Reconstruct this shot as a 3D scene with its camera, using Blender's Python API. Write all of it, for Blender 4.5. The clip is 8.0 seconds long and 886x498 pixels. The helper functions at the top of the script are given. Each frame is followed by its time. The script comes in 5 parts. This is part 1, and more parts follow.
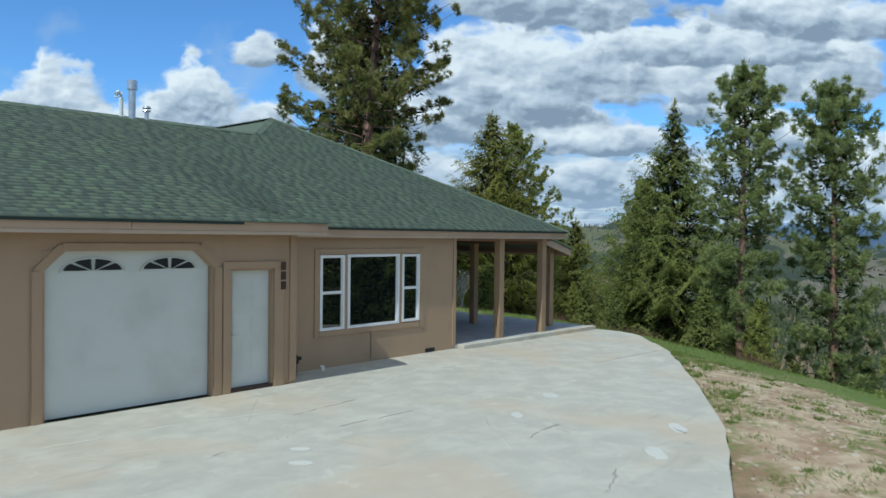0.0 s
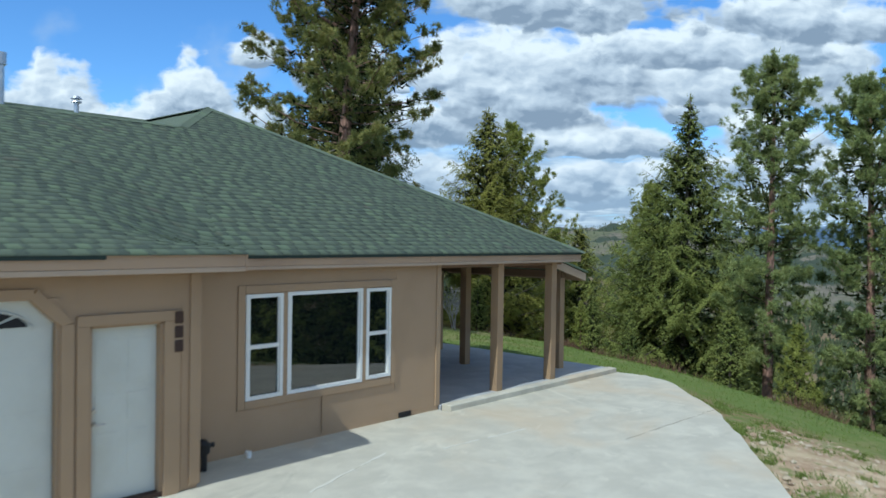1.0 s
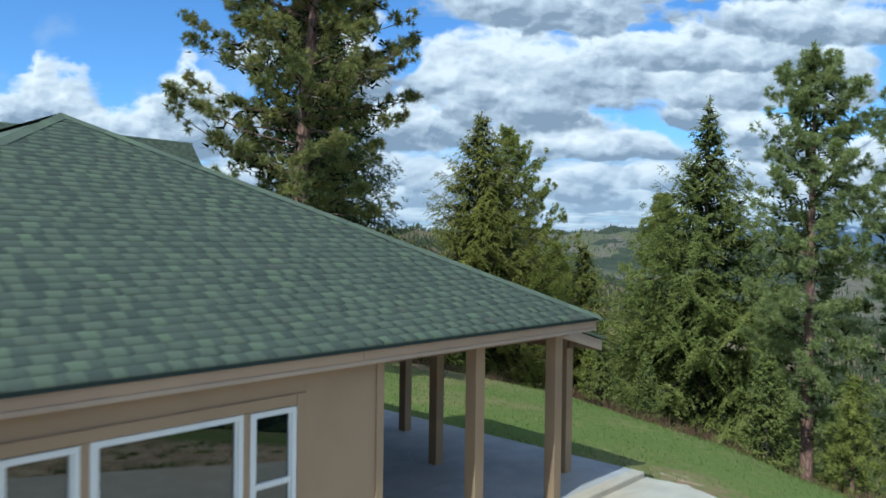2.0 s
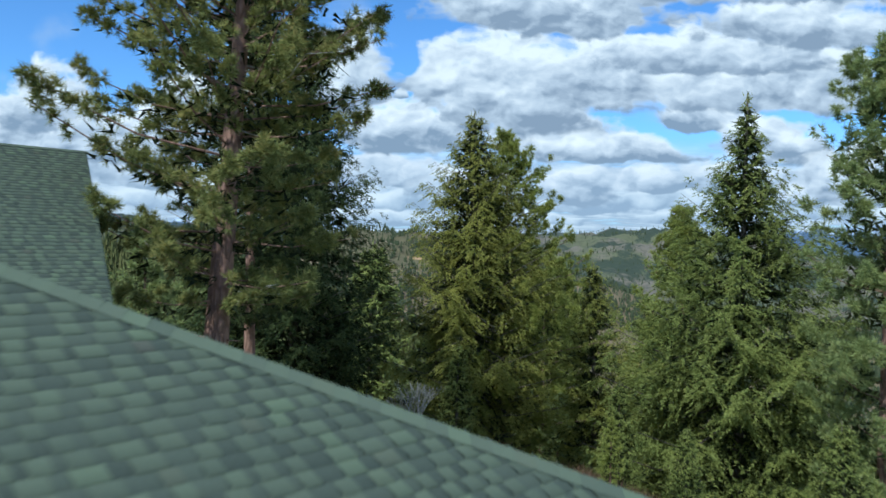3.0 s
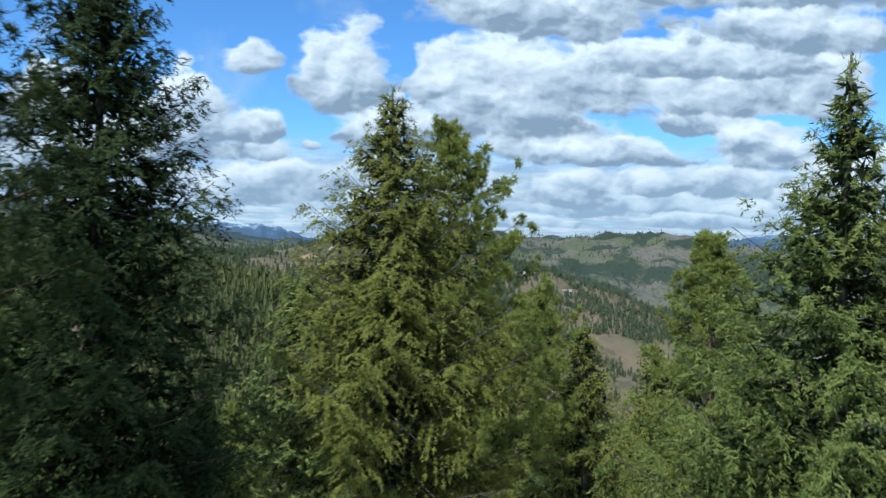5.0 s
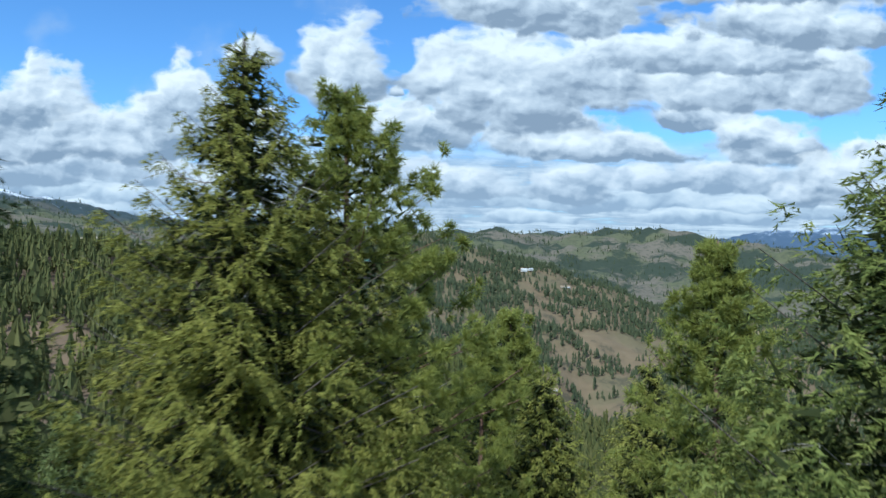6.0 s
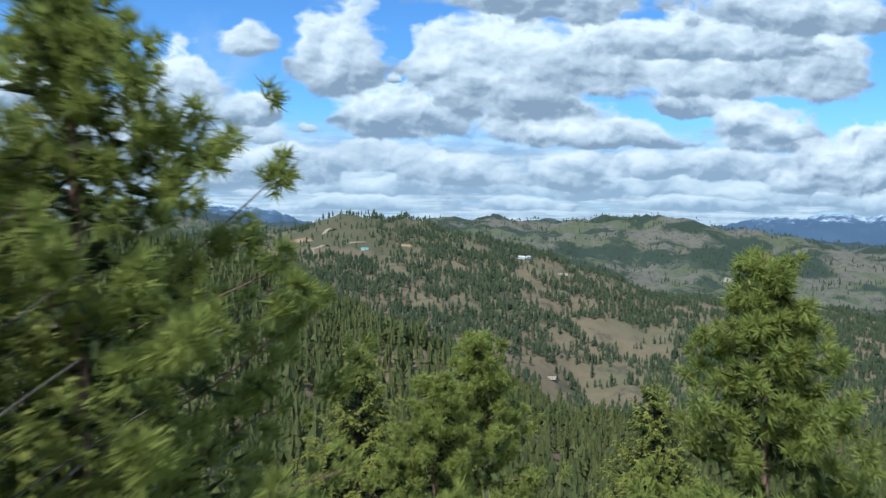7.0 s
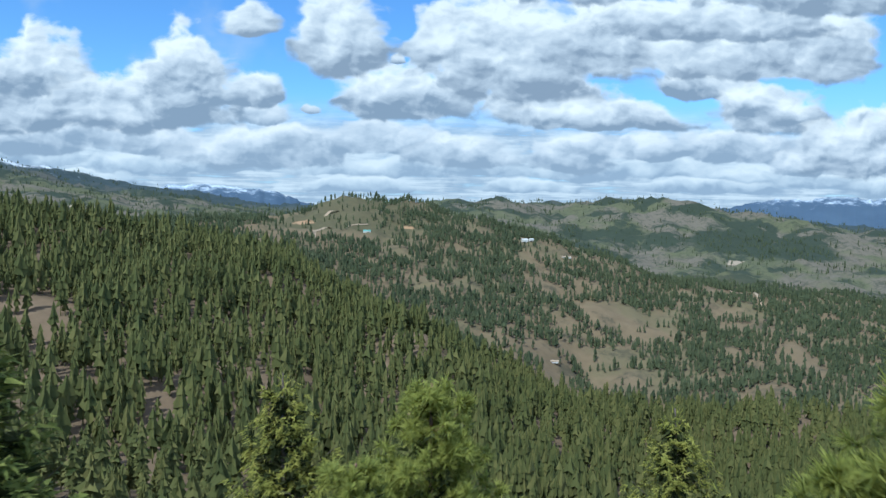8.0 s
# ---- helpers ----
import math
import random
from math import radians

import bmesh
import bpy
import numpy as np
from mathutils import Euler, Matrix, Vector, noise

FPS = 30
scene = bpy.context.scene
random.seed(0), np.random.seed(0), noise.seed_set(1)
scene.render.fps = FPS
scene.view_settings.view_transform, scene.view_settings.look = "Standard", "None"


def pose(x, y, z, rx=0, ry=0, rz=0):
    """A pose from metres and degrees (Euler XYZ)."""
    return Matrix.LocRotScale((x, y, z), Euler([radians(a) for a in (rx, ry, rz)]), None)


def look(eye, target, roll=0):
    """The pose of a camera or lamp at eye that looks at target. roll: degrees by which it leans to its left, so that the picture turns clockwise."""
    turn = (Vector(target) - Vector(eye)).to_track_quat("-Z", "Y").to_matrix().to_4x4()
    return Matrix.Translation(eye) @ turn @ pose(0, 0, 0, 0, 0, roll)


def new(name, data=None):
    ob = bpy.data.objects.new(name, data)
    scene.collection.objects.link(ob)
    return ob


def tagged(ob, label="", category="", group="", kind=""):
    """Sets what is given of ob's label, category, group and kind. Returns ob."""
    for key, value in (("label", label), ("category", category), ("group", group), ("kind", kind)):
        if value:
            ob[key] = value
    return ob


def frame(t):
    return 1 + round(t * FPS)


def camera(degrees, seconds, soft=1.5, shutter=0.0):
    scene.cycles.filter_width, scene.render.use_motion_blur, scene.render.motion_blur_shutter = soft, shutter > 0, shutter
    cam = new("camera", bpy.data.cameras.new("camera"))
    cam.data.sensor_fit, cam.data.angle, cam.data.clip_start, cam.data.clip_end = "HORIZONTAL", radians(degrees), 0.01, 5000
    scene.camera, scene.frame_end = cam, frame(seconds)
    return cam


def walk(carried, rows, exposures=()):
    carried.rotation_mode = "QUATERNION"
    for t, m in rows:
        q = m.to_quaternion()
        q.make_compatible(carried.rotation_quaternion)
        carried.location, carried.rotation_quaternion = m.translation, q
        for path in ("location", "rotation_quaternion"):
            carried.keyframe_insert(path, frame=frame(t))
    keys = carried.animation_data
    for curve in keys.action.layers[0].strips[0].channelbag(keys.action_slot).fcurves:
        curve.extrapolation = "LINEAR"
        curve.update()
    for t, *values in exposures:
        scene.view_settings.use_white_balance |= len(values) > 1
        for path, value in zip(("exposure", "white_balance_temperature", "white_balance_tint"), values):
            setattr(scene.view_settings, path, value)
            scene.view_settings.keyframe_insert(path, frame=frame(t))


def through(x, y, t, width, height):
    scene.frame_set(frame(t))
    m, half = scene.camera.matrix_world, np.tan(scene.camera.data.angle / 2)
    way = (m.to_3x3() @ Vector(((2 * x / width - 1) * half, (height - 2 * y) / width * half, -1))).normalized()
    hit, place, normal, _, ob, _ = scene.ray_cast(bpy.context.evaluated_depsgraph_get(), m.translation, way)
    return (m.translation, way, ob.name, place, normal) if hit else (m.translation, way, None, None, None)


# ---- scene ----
# World: x runs along the house front towards the porch, y into the house, z up from the concrete drive.
cam = camera(61.0, 8.0, soft=1.5, shutter=0.35)
# seconds, place, yaw (left of +y), pitch, lean
PATH = [
    (0, -13.46, -12.22, 2.74, -46.80, -1.06, 0.71),
    (0.5, -11.87, -10.75, 2.87, -46.99, -1.00, 0.89),
    (1, -10.08, -9.44, 3.18, -47.07, -0.94, 0.88),
    (1.5, -8.11, -8.05, 3.63, -47.11, -0.86, 0.83),
    (2, -6.00, -6.53, 4.08, -47.08, -0.74, 0.77),
    (2.5, -3.71, -4.73, 4.56, -47.12, -0.66, 0.78),
    (3, -1.26, -2.86, 5.02, -47.18, -0.58, 0.86),
    (3.5, 1.31, -0.96, 5.44, -47.27, -0.53, 0.98),
    (4, 4.04, 0.84, 5.86, -47.39, -0.47, 1.06),
    (4.5, 6.96, 2.46, 6.26, -47.44, -0.45, 1.14),
    (5, 9.98, 3.88, 6.58, -47.48, -0.41, 1.17),
    (5.5, 13.20, 5.35, 6.90, -47.54, -0.49, 1.16),
    (6, 16.61, 6.93, 7.16, -47.57, -0.72, 1.14),
    (6.5, 20.09, 8.80, 7.46, -47.67, -1.05, 1.06),
    (7, 23.78, 11.03, 7.72, -47.74, -1.69, 1.05),
    (7.5, 27.58, 13.43, 7.92, -47.66, -2.42, 1.08),
    (8, 31.19, 15.62, 8.21, -47.50, -3.06, 1.14),
]

def gaze(x, y, z, yaw, pitch):
    a, p = radians(yaw), radians(pitch)
    return (x - math.sin(a) * math.cos(p), y + math.cos(a) * math.cos(p), z + math.sin(p))


walk(cam, [(t, look((x, y, z), gaze(x, y, z, w, p), r)) for t, x, y, z, w, p, r in PATH], [(0.0, -0.32, 5560, 0), (0.5, -0.18, 5510, 0), (1.5, -0.17, 5460, 0), (3.0, -0.12, 5370, 0), (8.0, -0.10, 5370, 0)])

# ---- light ----
SUN = Vector((-2.27, -0.36, 2.72)).normalized()      # towards the sun
lamp = bpy.data.lights.new("sun", "SUN")
lamp.energy, lamp.angle, lamp.color = 3.9, radians(0.6), (1.0, 0.95, 0.87)
sun_ob = new("sun", lamp)
sun_ob.matrix_world = look((0, 0, 60), Vector((0, 0, 60)) - SUN)


def link(tree, a, b):
    tree.links.new(a, b)


class Nodes:
    """Short hand for wiring a node tree."""

    def __init__(self, tree):
        self.tree = tree

    def add(self, kind, **props):
        n = self.tree.nodes.new(kind)
        for k, v in props.items():
            setattr(n, k, v)
        return n

    def set(self, socket, v):
        if hasattr(v, "links"):
            self.tree.links.new(v, socket)
        else:
            socket.default_value = v

    def math(self, op, a, b=0.0, c=0.0, clamp=False):
        n = self.add("ShaderNodeMath", operation=op, use_clamp=clamp)
        for s, v in zip(n.inputs, (a, b, c)):
            self.set(s, v)
        return n.outputs[0]

    def vec(self, op, a, b=(0, 0, 0), out=0):
        n = self.add("ShaderNodeVectorMath", operation=op)
        self.set(n.inputs[0], a)
        if op == "SCALE":
            self.set(n.inputs["Scale"], b)
        else:
            self.set(n.inputs[1], b)
        return n.outputs[out]

    def noise(self, v, scale, detail=4.0, rough=0.55, dist=0.0, dims="3D"):
        n = self.add("ShaderNodeTexNoise", noise_dimensions=dims)
        if v is not None:
            self.set(n.inputs["Vector"], v)
        for k, x in (("Scale", scale), ("Detail", detail), ("Roughness", rough), ("Distortion", dist)):
            self.set(n.inputs[k], x)
        return n.outputs["Fac"]

    def ramp(self, fac, stops, interp="LINEAR"):
        n = self.add("ShaderNodeValToRGB")
        n.color_ramp.interpolation = interp
        e = n.color_ramp.elements
        while len(e) < len(stops):
            e.new(0.5)
        for el, (p, c) in zip(e, stops):
            el.position = p
            el.color = (*c, 1) if not isinstance(c, float) else (c, c, c, 1)
        self.set(n.inputs[0], fac)
        return n.outputs[0]

    def mix(self, fac, a, b, mode="MIX"):
        n = self.add("ShaderNodeMix", data_type="RGBA", blend_type=mode)
        self.set(n.inputs[0], fac)
        for s, v in ((n.inputs[6], a), (n.inputs[7], b)):
            self.set(s, (*v, 1) if isinstance(v, tuple) and len(v) == 3 else v)
        return n.outputs[2]

    def smooth(self, v, lo, hi):
        n = self.add("ShaderNodeMapRange", interpolation_type="SMOOTHSTEP")
        for s, x in zip(n.inputs, (v, lo, hi, 0.0, 1.0)):
            self.set(s, x)
        return n.outputs[0]


# sky with broken cumulus
world = bpy.data.worlds.new("sky")
scene.world = world
world.use_nodes = True
wt = world.node_tree
wt.nodes.clear()
W = Nodes(wt)
sky = W.add("ShaderNodeTexSky", sky_type="NISHITA", sun_disc=False)
sky.sun_elevation = math.asin(SUN.z)
sky.sun_rotation = math.atan2(SUN.x, SUN.y)
sky.altitude, sky.air_density, sky.dust_density, sky.ozone_density = 1200, 1.0, 0.4, 1.0
tc = W.add("ShaderNodeTexCoord")
direction = tc.outputs["Generated"]
sep = W.add("ShaderNodeSeparateXYZ")
W.set(sep.inputs[0], direction)
up = W.math("MAXIMUM", sep.outputs[2], 0.0)
flat = W.add("ShaderNodeCombineXYZ")
W.set(flat.inputs[0], sep.outputs[0])
W.set(flat.inputs[1], sep.outputs[1])

# broken cloud all round
inv = W.math("DIVIDE", 1.0, W.math("ADD", up, 0.15))
sheet = W.vec("SCALE", flat.outputs[0], inv)
round_d = W.math("ADD", W.math("MULTIPLY", W.noise(sheet, 1.1, 2.0), 0.5), W.math("MULTIPLY", W.noise(sheet, 3.0, 7.0, 0.55, 0.3), 0.7))
round_cover = W.smooth(round_d, 0.56, 0.64)
round_col = W.mix(W.smooth(round_d, 0.62, 0.78), (0.92, 0.93, 0.95), (0.36, 0.41, 0.48))

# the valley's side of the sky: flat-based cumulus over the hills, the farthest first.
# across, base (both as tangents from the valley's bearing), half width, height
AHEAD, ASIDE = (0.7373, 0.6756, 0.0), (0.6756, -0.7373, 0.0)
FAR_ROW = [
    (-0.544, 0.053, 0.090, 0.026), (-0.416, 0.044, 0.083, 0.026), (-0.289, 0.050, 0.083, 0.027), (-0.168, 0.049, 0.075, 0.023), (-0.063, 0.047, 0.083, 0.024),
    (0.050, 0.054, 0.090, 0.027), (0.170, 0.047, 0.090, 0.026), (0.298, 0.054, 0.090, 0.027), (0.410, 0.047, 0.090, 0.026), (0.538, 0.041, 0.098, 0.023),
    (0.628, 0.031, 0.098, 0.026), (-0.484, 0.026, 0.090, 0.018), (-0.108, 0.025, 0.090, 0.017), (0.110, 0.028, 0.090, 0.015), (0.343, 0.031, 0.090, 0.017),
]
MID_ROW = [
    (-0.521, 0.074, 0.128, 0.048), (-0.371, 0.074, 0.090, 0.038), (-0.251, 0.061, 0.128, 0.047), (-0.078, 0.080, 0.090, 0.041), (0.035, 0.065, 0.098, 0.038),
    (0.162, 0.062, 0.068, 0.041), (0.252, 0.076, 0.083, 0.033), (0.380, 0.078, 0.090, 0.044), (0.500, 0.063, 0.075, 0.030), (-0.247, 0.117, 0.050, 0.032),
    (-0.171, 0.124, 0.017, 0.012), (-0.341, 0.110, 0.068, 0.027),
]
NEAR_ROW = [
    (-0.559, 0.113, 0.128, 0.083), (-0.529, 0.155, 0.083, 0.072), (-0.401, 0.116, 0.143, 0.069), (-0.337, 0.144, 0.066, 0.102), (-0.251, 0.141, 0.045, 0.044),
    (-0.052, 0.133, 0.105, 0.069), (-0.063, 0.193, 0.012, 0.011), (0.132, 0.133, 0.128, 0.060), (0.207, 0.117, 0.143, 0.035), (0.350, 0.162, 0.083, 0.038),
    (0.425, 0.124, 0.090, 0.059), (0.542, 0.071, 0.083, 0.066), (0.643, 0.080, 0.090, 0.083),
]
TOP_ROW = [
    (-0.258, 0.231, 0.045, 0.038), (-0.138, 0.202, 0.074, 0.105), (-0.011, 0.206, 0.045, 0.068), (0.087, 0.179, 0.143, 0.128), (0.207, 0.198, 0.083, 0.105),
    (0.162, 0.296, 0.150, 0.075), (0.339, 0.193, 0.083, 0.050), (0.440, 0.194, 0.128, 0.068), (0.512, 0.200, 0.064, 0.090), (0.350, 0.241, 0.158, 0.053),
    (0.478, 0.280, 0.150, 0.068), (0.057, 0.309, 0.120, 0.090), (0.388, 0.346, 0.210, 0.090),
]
front = W.math("MAXIMUM", W.vec("DOT_PRODUCT", direction, AHEAD, out=1), 0.05)
plane = W.add("ShaderNodeCombineXYZ")
W.set(plane.inputs[0], W.math("DIVIDE", W.vec("DOT_PRODUCT", direction, ASIDE, out=1), front))
W.set(plane.inputs[1], W.math("DIVIDE", sep.outputs[2], front))
uv = plane.outputs[0]


def swirl(v, scale, detail, amount, flat_y=1.0):
    n = W.add("ShaderNodeTexNoise")
    W.set(n.inputs["Vector"], v)
    for k, x in (("Scale", scale), ("Detail", detail), ("Roughness", 0.6)):
        n.inputs[k].default_value = x
    return W.vec("MULTIPLY", W.vec("SUBTRACT", n.outputs["Color"], (0.5, 0.5, 0.5)), (amount, amount * flat_y, 0.0))


warp = W.vec("ADD", uv, swirl(uv, 14.0, 3.0, 0.045, 0.45))


def billow(v):
    """Heaped cloud, about 0 to 1, stretched along the horizon."""
    v = W.vec("MULTIPLY", v, (1.0, 1.55, 0.0))
    return W.math("ADD", W.math("MULTIPLY", W.noise(v, 12.0, 3.0, 0.45), 0.62), W.math("MULTIPLY", W.noise(v, 30.0, 5.0, 0.5), 0.38))


puff = billow(warp)
# light from the upper left: heaps brighten where they thicken away from the sun
relief = W.math("ADD", W.math("SUBTRACT", billow(W.vec("ADD", warp, (0.012, -0.020, 0.0))), puff), W.math("MULTIPLY", W.math("SUBTRACT", billow(W.vec("ADD", warp, (0.004, -0.006, 0.0))), puff), 0.8))
soft = W.noise(uv, 8.0, 3.0, 0.5)
colour = W.mix(1.0, W.vec("SCALE", sky.outputs[0], 0.15), (0.70, 0.95, 1.22), "MULTIPLY")
haze = W.math("SUBTRACT", 1.0, W.smooth(sep.outputs[2], 0.02, 0.16))
clear = W.mix(W.math("MULTIPLY", haze, 0.75), colour, (0.50, 0.62, 0.76))
veil = W.smooth(W.math("ADD", soft, W.math("MULTIPLY", puff, 0.35)), 0.70, 0.95)
colour = W.mix(W.math("MULTIPLY", veil, 0.45), clear, (0.60, 0.68, 0.80))
# low banks one behind the other, thinner towards the horizon
rise = W.math("MAXIMUM", W.math("DIVIDE", sep.outputs[2], front), 0.0)
far_plane = W.add("ShaderNodeCombineXYZ")
W.set(far_plane.inputs[0], W.math("MULTIPLY", W.vec("DOT_PRODUCT", warp, (1.0, 0.0, 0.0), out=1), 11.0))
W.set(far_plane.inputs[1], W.math("MULTIPLY", W.math("LOGARITHM", W.math("ADD", rise, 0.03), 2.718), 9.0))
bank_n = W.noise(far_plane.outputs[0], 1.0, 5.0, 0.58)
bank_tone = W.math("ADD", W.math("MULTIPLY", W.math("SUBTRACT", bank_n, 0.5), 2.6), W.math("ADD", 0.5, W.math("MULTIPLY", relief, 1.2)))
banks = W.mix(W.smooth(bank_tone, 0.0, 1.0), (0.37, 0.46, 0.59), (0.80, 0.85, 0.90))
low_band = W.math("MULTIPLY", W.math("SUBTRACT", 1.0, W.smooth(rise, 0.09, 0.15)), W.smooth(bank_n, 0.30, 0.46))
colour = W.mix(W.math("MULTIPLY", low_band, 0.95), colour, banks)
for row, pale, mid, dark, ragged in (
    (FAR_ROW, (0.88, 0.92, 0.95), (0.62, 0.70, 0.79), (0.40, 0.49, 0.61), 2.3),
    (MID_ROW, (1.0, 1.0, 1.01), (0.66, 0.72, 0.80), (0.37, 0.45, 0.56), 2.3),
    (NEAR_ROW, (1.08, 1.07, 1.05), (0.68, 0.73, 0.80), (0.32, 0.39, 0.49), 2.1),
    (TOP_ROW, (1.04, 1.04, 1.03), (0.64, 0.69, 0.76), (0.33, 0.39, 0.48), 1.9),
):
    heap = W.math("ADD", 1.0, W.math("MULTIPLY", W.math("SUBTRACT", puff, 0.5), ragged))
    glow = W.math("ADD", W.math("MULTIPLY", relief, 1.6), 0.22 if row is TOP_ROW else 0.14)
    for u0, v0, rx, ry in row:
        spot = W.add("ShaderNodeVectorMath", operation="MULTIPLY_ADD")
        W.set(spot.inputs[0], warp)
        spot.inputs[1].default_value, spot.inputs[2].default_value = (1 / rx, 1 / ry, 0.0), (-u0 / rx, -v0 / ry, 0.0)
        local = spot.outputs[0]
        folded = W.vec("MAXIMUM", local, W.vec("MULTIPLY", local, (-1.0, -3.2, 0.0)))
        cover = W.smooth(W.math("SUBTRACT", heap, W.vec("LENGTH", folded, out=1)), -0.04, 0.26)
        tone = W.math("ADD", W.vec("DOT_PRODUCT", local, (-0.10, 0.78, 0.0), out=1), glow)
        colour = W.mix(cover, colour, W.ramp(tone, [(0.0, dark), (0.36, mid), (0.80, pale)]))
ahead = W.smooth(front, 0.45, 0.62)
behind = W.mix(W.math("MULTIPLY", round_cover, 0.95), clear, round_col)
bg = W.add("ShaderNodeBackground")
W.set(bg.inputs[0], W.mix(ahead, behind, colour))
out = W.add("ShaderNodeOutputWorld")
W.set(out.inputs[0], bg.outputs[0])


# ---- materials ----
def material(name, build, rough=0.8, metal=0.0, spec=0.3):
    m = bpy.data.materials.new(name)
    m.use_nodes = True
    t = m.node_tree
    b = t.nodes["Principled BSDF"]
    b.inputs["Roughness"].default_value = rough
    b.inputs["Metallic"].default_value = metal
    b.inputs["Specular IOR Level"].default_value = spec
    N = Nodes(t)
    pos = N.add("ShaderNodeNewGeometry").outputs["Position"]
    obj = N.add("ShaderNodeTexCoord").outputs["Object"]
    build(N, b, pos, obj)
    return m


def bump(N, b, height, strength=0.3, dist=0.01):
    n = N.add("ShaderNodeBump")
    n.inputs["Strength"].default_value, n.inputs["Distance"].default_value = strength, dist
    N.set(n.inputs["Height"], height)
    N.set(b.inputs["Normal"], n.outputs[0])


def painted(name, c, dirt=(0.25, 0.2, 0.15), amount=0.25, rough=0.6, grain=6.0, relief=0.15):
    def build(N, b, pos, obj):
        big = N.noise(pos, 0.9, 4)
        fine = N.noise(pos, 24.0, 4)
        col = N.mix(N.math("MULTIPLY", N.smooth(big, 0.45, 0.75), amount), c, dirt)
        col = N.mix(N.math("MULTIPLY", fine, 0.12), col, tuple(x * 0.6 for x in c))
        N.set(b.inputs["Base Color"], col)
        streak = N.add("ShaderNodeMapping")
        N.set(streak.inputs[0], pos)
        streak.inputs["Scale"].default_value = (grain, grain, grain * 8)
        bump(N, b, N.noise(streak.outputs[0], 3.0, 4), relief, 0.006)
    return material(name, build, rough)


def concrete(name, light, dark, stain, crack=0.22):
    def build(N, b, pos, obj):
        big = N.noise(pos, 0.35, 5, 0.6, 0.4)
        mid = N.noise(pos, 1.7, 6, 0.62, 0.3)
        fine = N.noise(pos, 40.0, 3)
        col = N.mix(N.smooth(mid, 0.35, 0.7), dark, light)
        col = N.mix(N.math("MULTIPLY", N.smooth(big, 0.47, 0.66), 0.65), col, stain)
        grime = N.smooth(N.noise(N.vec("MULTIPLY", pos, (0.5, 1.6, 1.0)), 1.1, 7, 0.72, 0.8), 0.55, 0.68)
        col = N.mix(N.math("MULTIPLY", grime, 0.35), col, tuple(x * 0.72 for x in dark))
        spots = N.smooth(N.noise(pos, 1.5, 5, 0.65, 0.6), 0.60, 0.66)
        col = N.mix(N.math("MULTIPLY", spots, 0.3), col, tuple(min(1, x * 1.25) for x in light))
        col = N.mix(N.math("MULTIPLY", fine, 0.15), col, dark)
        wob = N.vec("ADD", pos, N.vec("SCALE", N.add("ShaderNodeTexNoise").outputs["Color"], 0.8))
        v = N.add("ShaderNodeTexVoronoi", feature="DISTANCE_TO_EDGE")
        N.set(v.inputs["Vector"], N.vec("MULTIPLY", wob, (1.0, 1.0, 0.0)))
        v.inputs["Scale"].default_value = crack
        line = N.math("SUBTRACT", 1.0, N.smooth(v.outputs["Distance"], 0.0, 0.0045 * crack / 0.22))
        part_of = N.smooth(N.noise(pos, 0.5, 3), 0.50, 0.60)
        pale = N.smooth(N.noise(pos, 0.23, 2), 0.46, 0.54)
        line_col = N.mix(pale, tuple(x * 0.45 for x in dark), tuple(min(1.0, x * 1.35) for x in light))
        col = N.mix(N.math("MULTIPLY", N.math("MULTIPLY", line, part_of), 0.3), col, line_col)
        N.set(b.inputs["Base Color"], col)
        bump(N, b, N.math("ADD", fine, N.math("MULTIPLY", mid, 2.0)), 0.2, 0.006)
    return material(name, build, 0.85)


M_siding = painted("tan_siding_paint", (0.398, 0.276, 0.168), (0.28, 0.19, 0.11), 0.35, 0.62, 5.0, 0.25)
M_trim = painted("tan_trim_paint", (0.388, 0.268, 0.160), (0.26, 0.175, 0.105), 0.3, 0.6, 6.0, 0.25)
M_fascia = painted("fascia_paint", (0.455, 0.318, 0.205), (0.28, 0.19, 0.135), 0.35, 0.6, 6.0, 0.2)
M_fascia_low = painted("bare_fascia_edge", (0.48, 0.365, 0.26), (0.36, 0.26, 0.18), 0.5, 0.7, 9.0, 0.35)
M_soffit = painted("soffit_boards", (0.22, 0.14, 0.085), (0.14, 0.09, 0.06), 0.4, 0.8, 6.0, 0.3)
M_post = painted("post_paint", (0.37, 0.25, 0.14), (0.22, 0.15, 0.10), 0.4, 0.65, 7.0, 0.35)
M_white = painted("white_door_paint", (0.62, 0.625, 0.555), (0.47, 0.465, 0.39), 0.6, 0.45, 3.0, 0.05)
M_vinyl = painted("white_vinyl", (0.80, 0.79, 0.74), (0.7, 0.7, 0.7), 0.2, 0.4, 3.0, 0.03)
M_rust = painted("dark_rusty_metal", (0.06, 0.035, 0.025), (0.12, 0.06, 0.03), 0.5, 0.7)
M_black = painted("black_plastic", (0.015, 0.015, 0.016), (0.03, 0.03, 0.03), 0.3, 0.5)
M_steel = material("galvanised_pipe", lambda N, b, p, o: (N.set(b.inputs["Base Color"], N.ramp(N.noise(p, 9, 3), [(0.3, (0.42, 0.44, 0.47)), (0.7, (0.62, 0.64, 0.66))])), bump(N, b, N.noise(p, 30, 2), 0.05)), 0.38, 0.85)
M_chrome = material("brushed_steel", lambda N, b, p, o: N.set(b.inputs["Base Color"], N.ramp(N.noise(p, 40, 2), [(0.3, (0.45, 0.43, 0.40)), (0.7, (0.6, 0.58, 0.55))])), 0.3, 1.0)
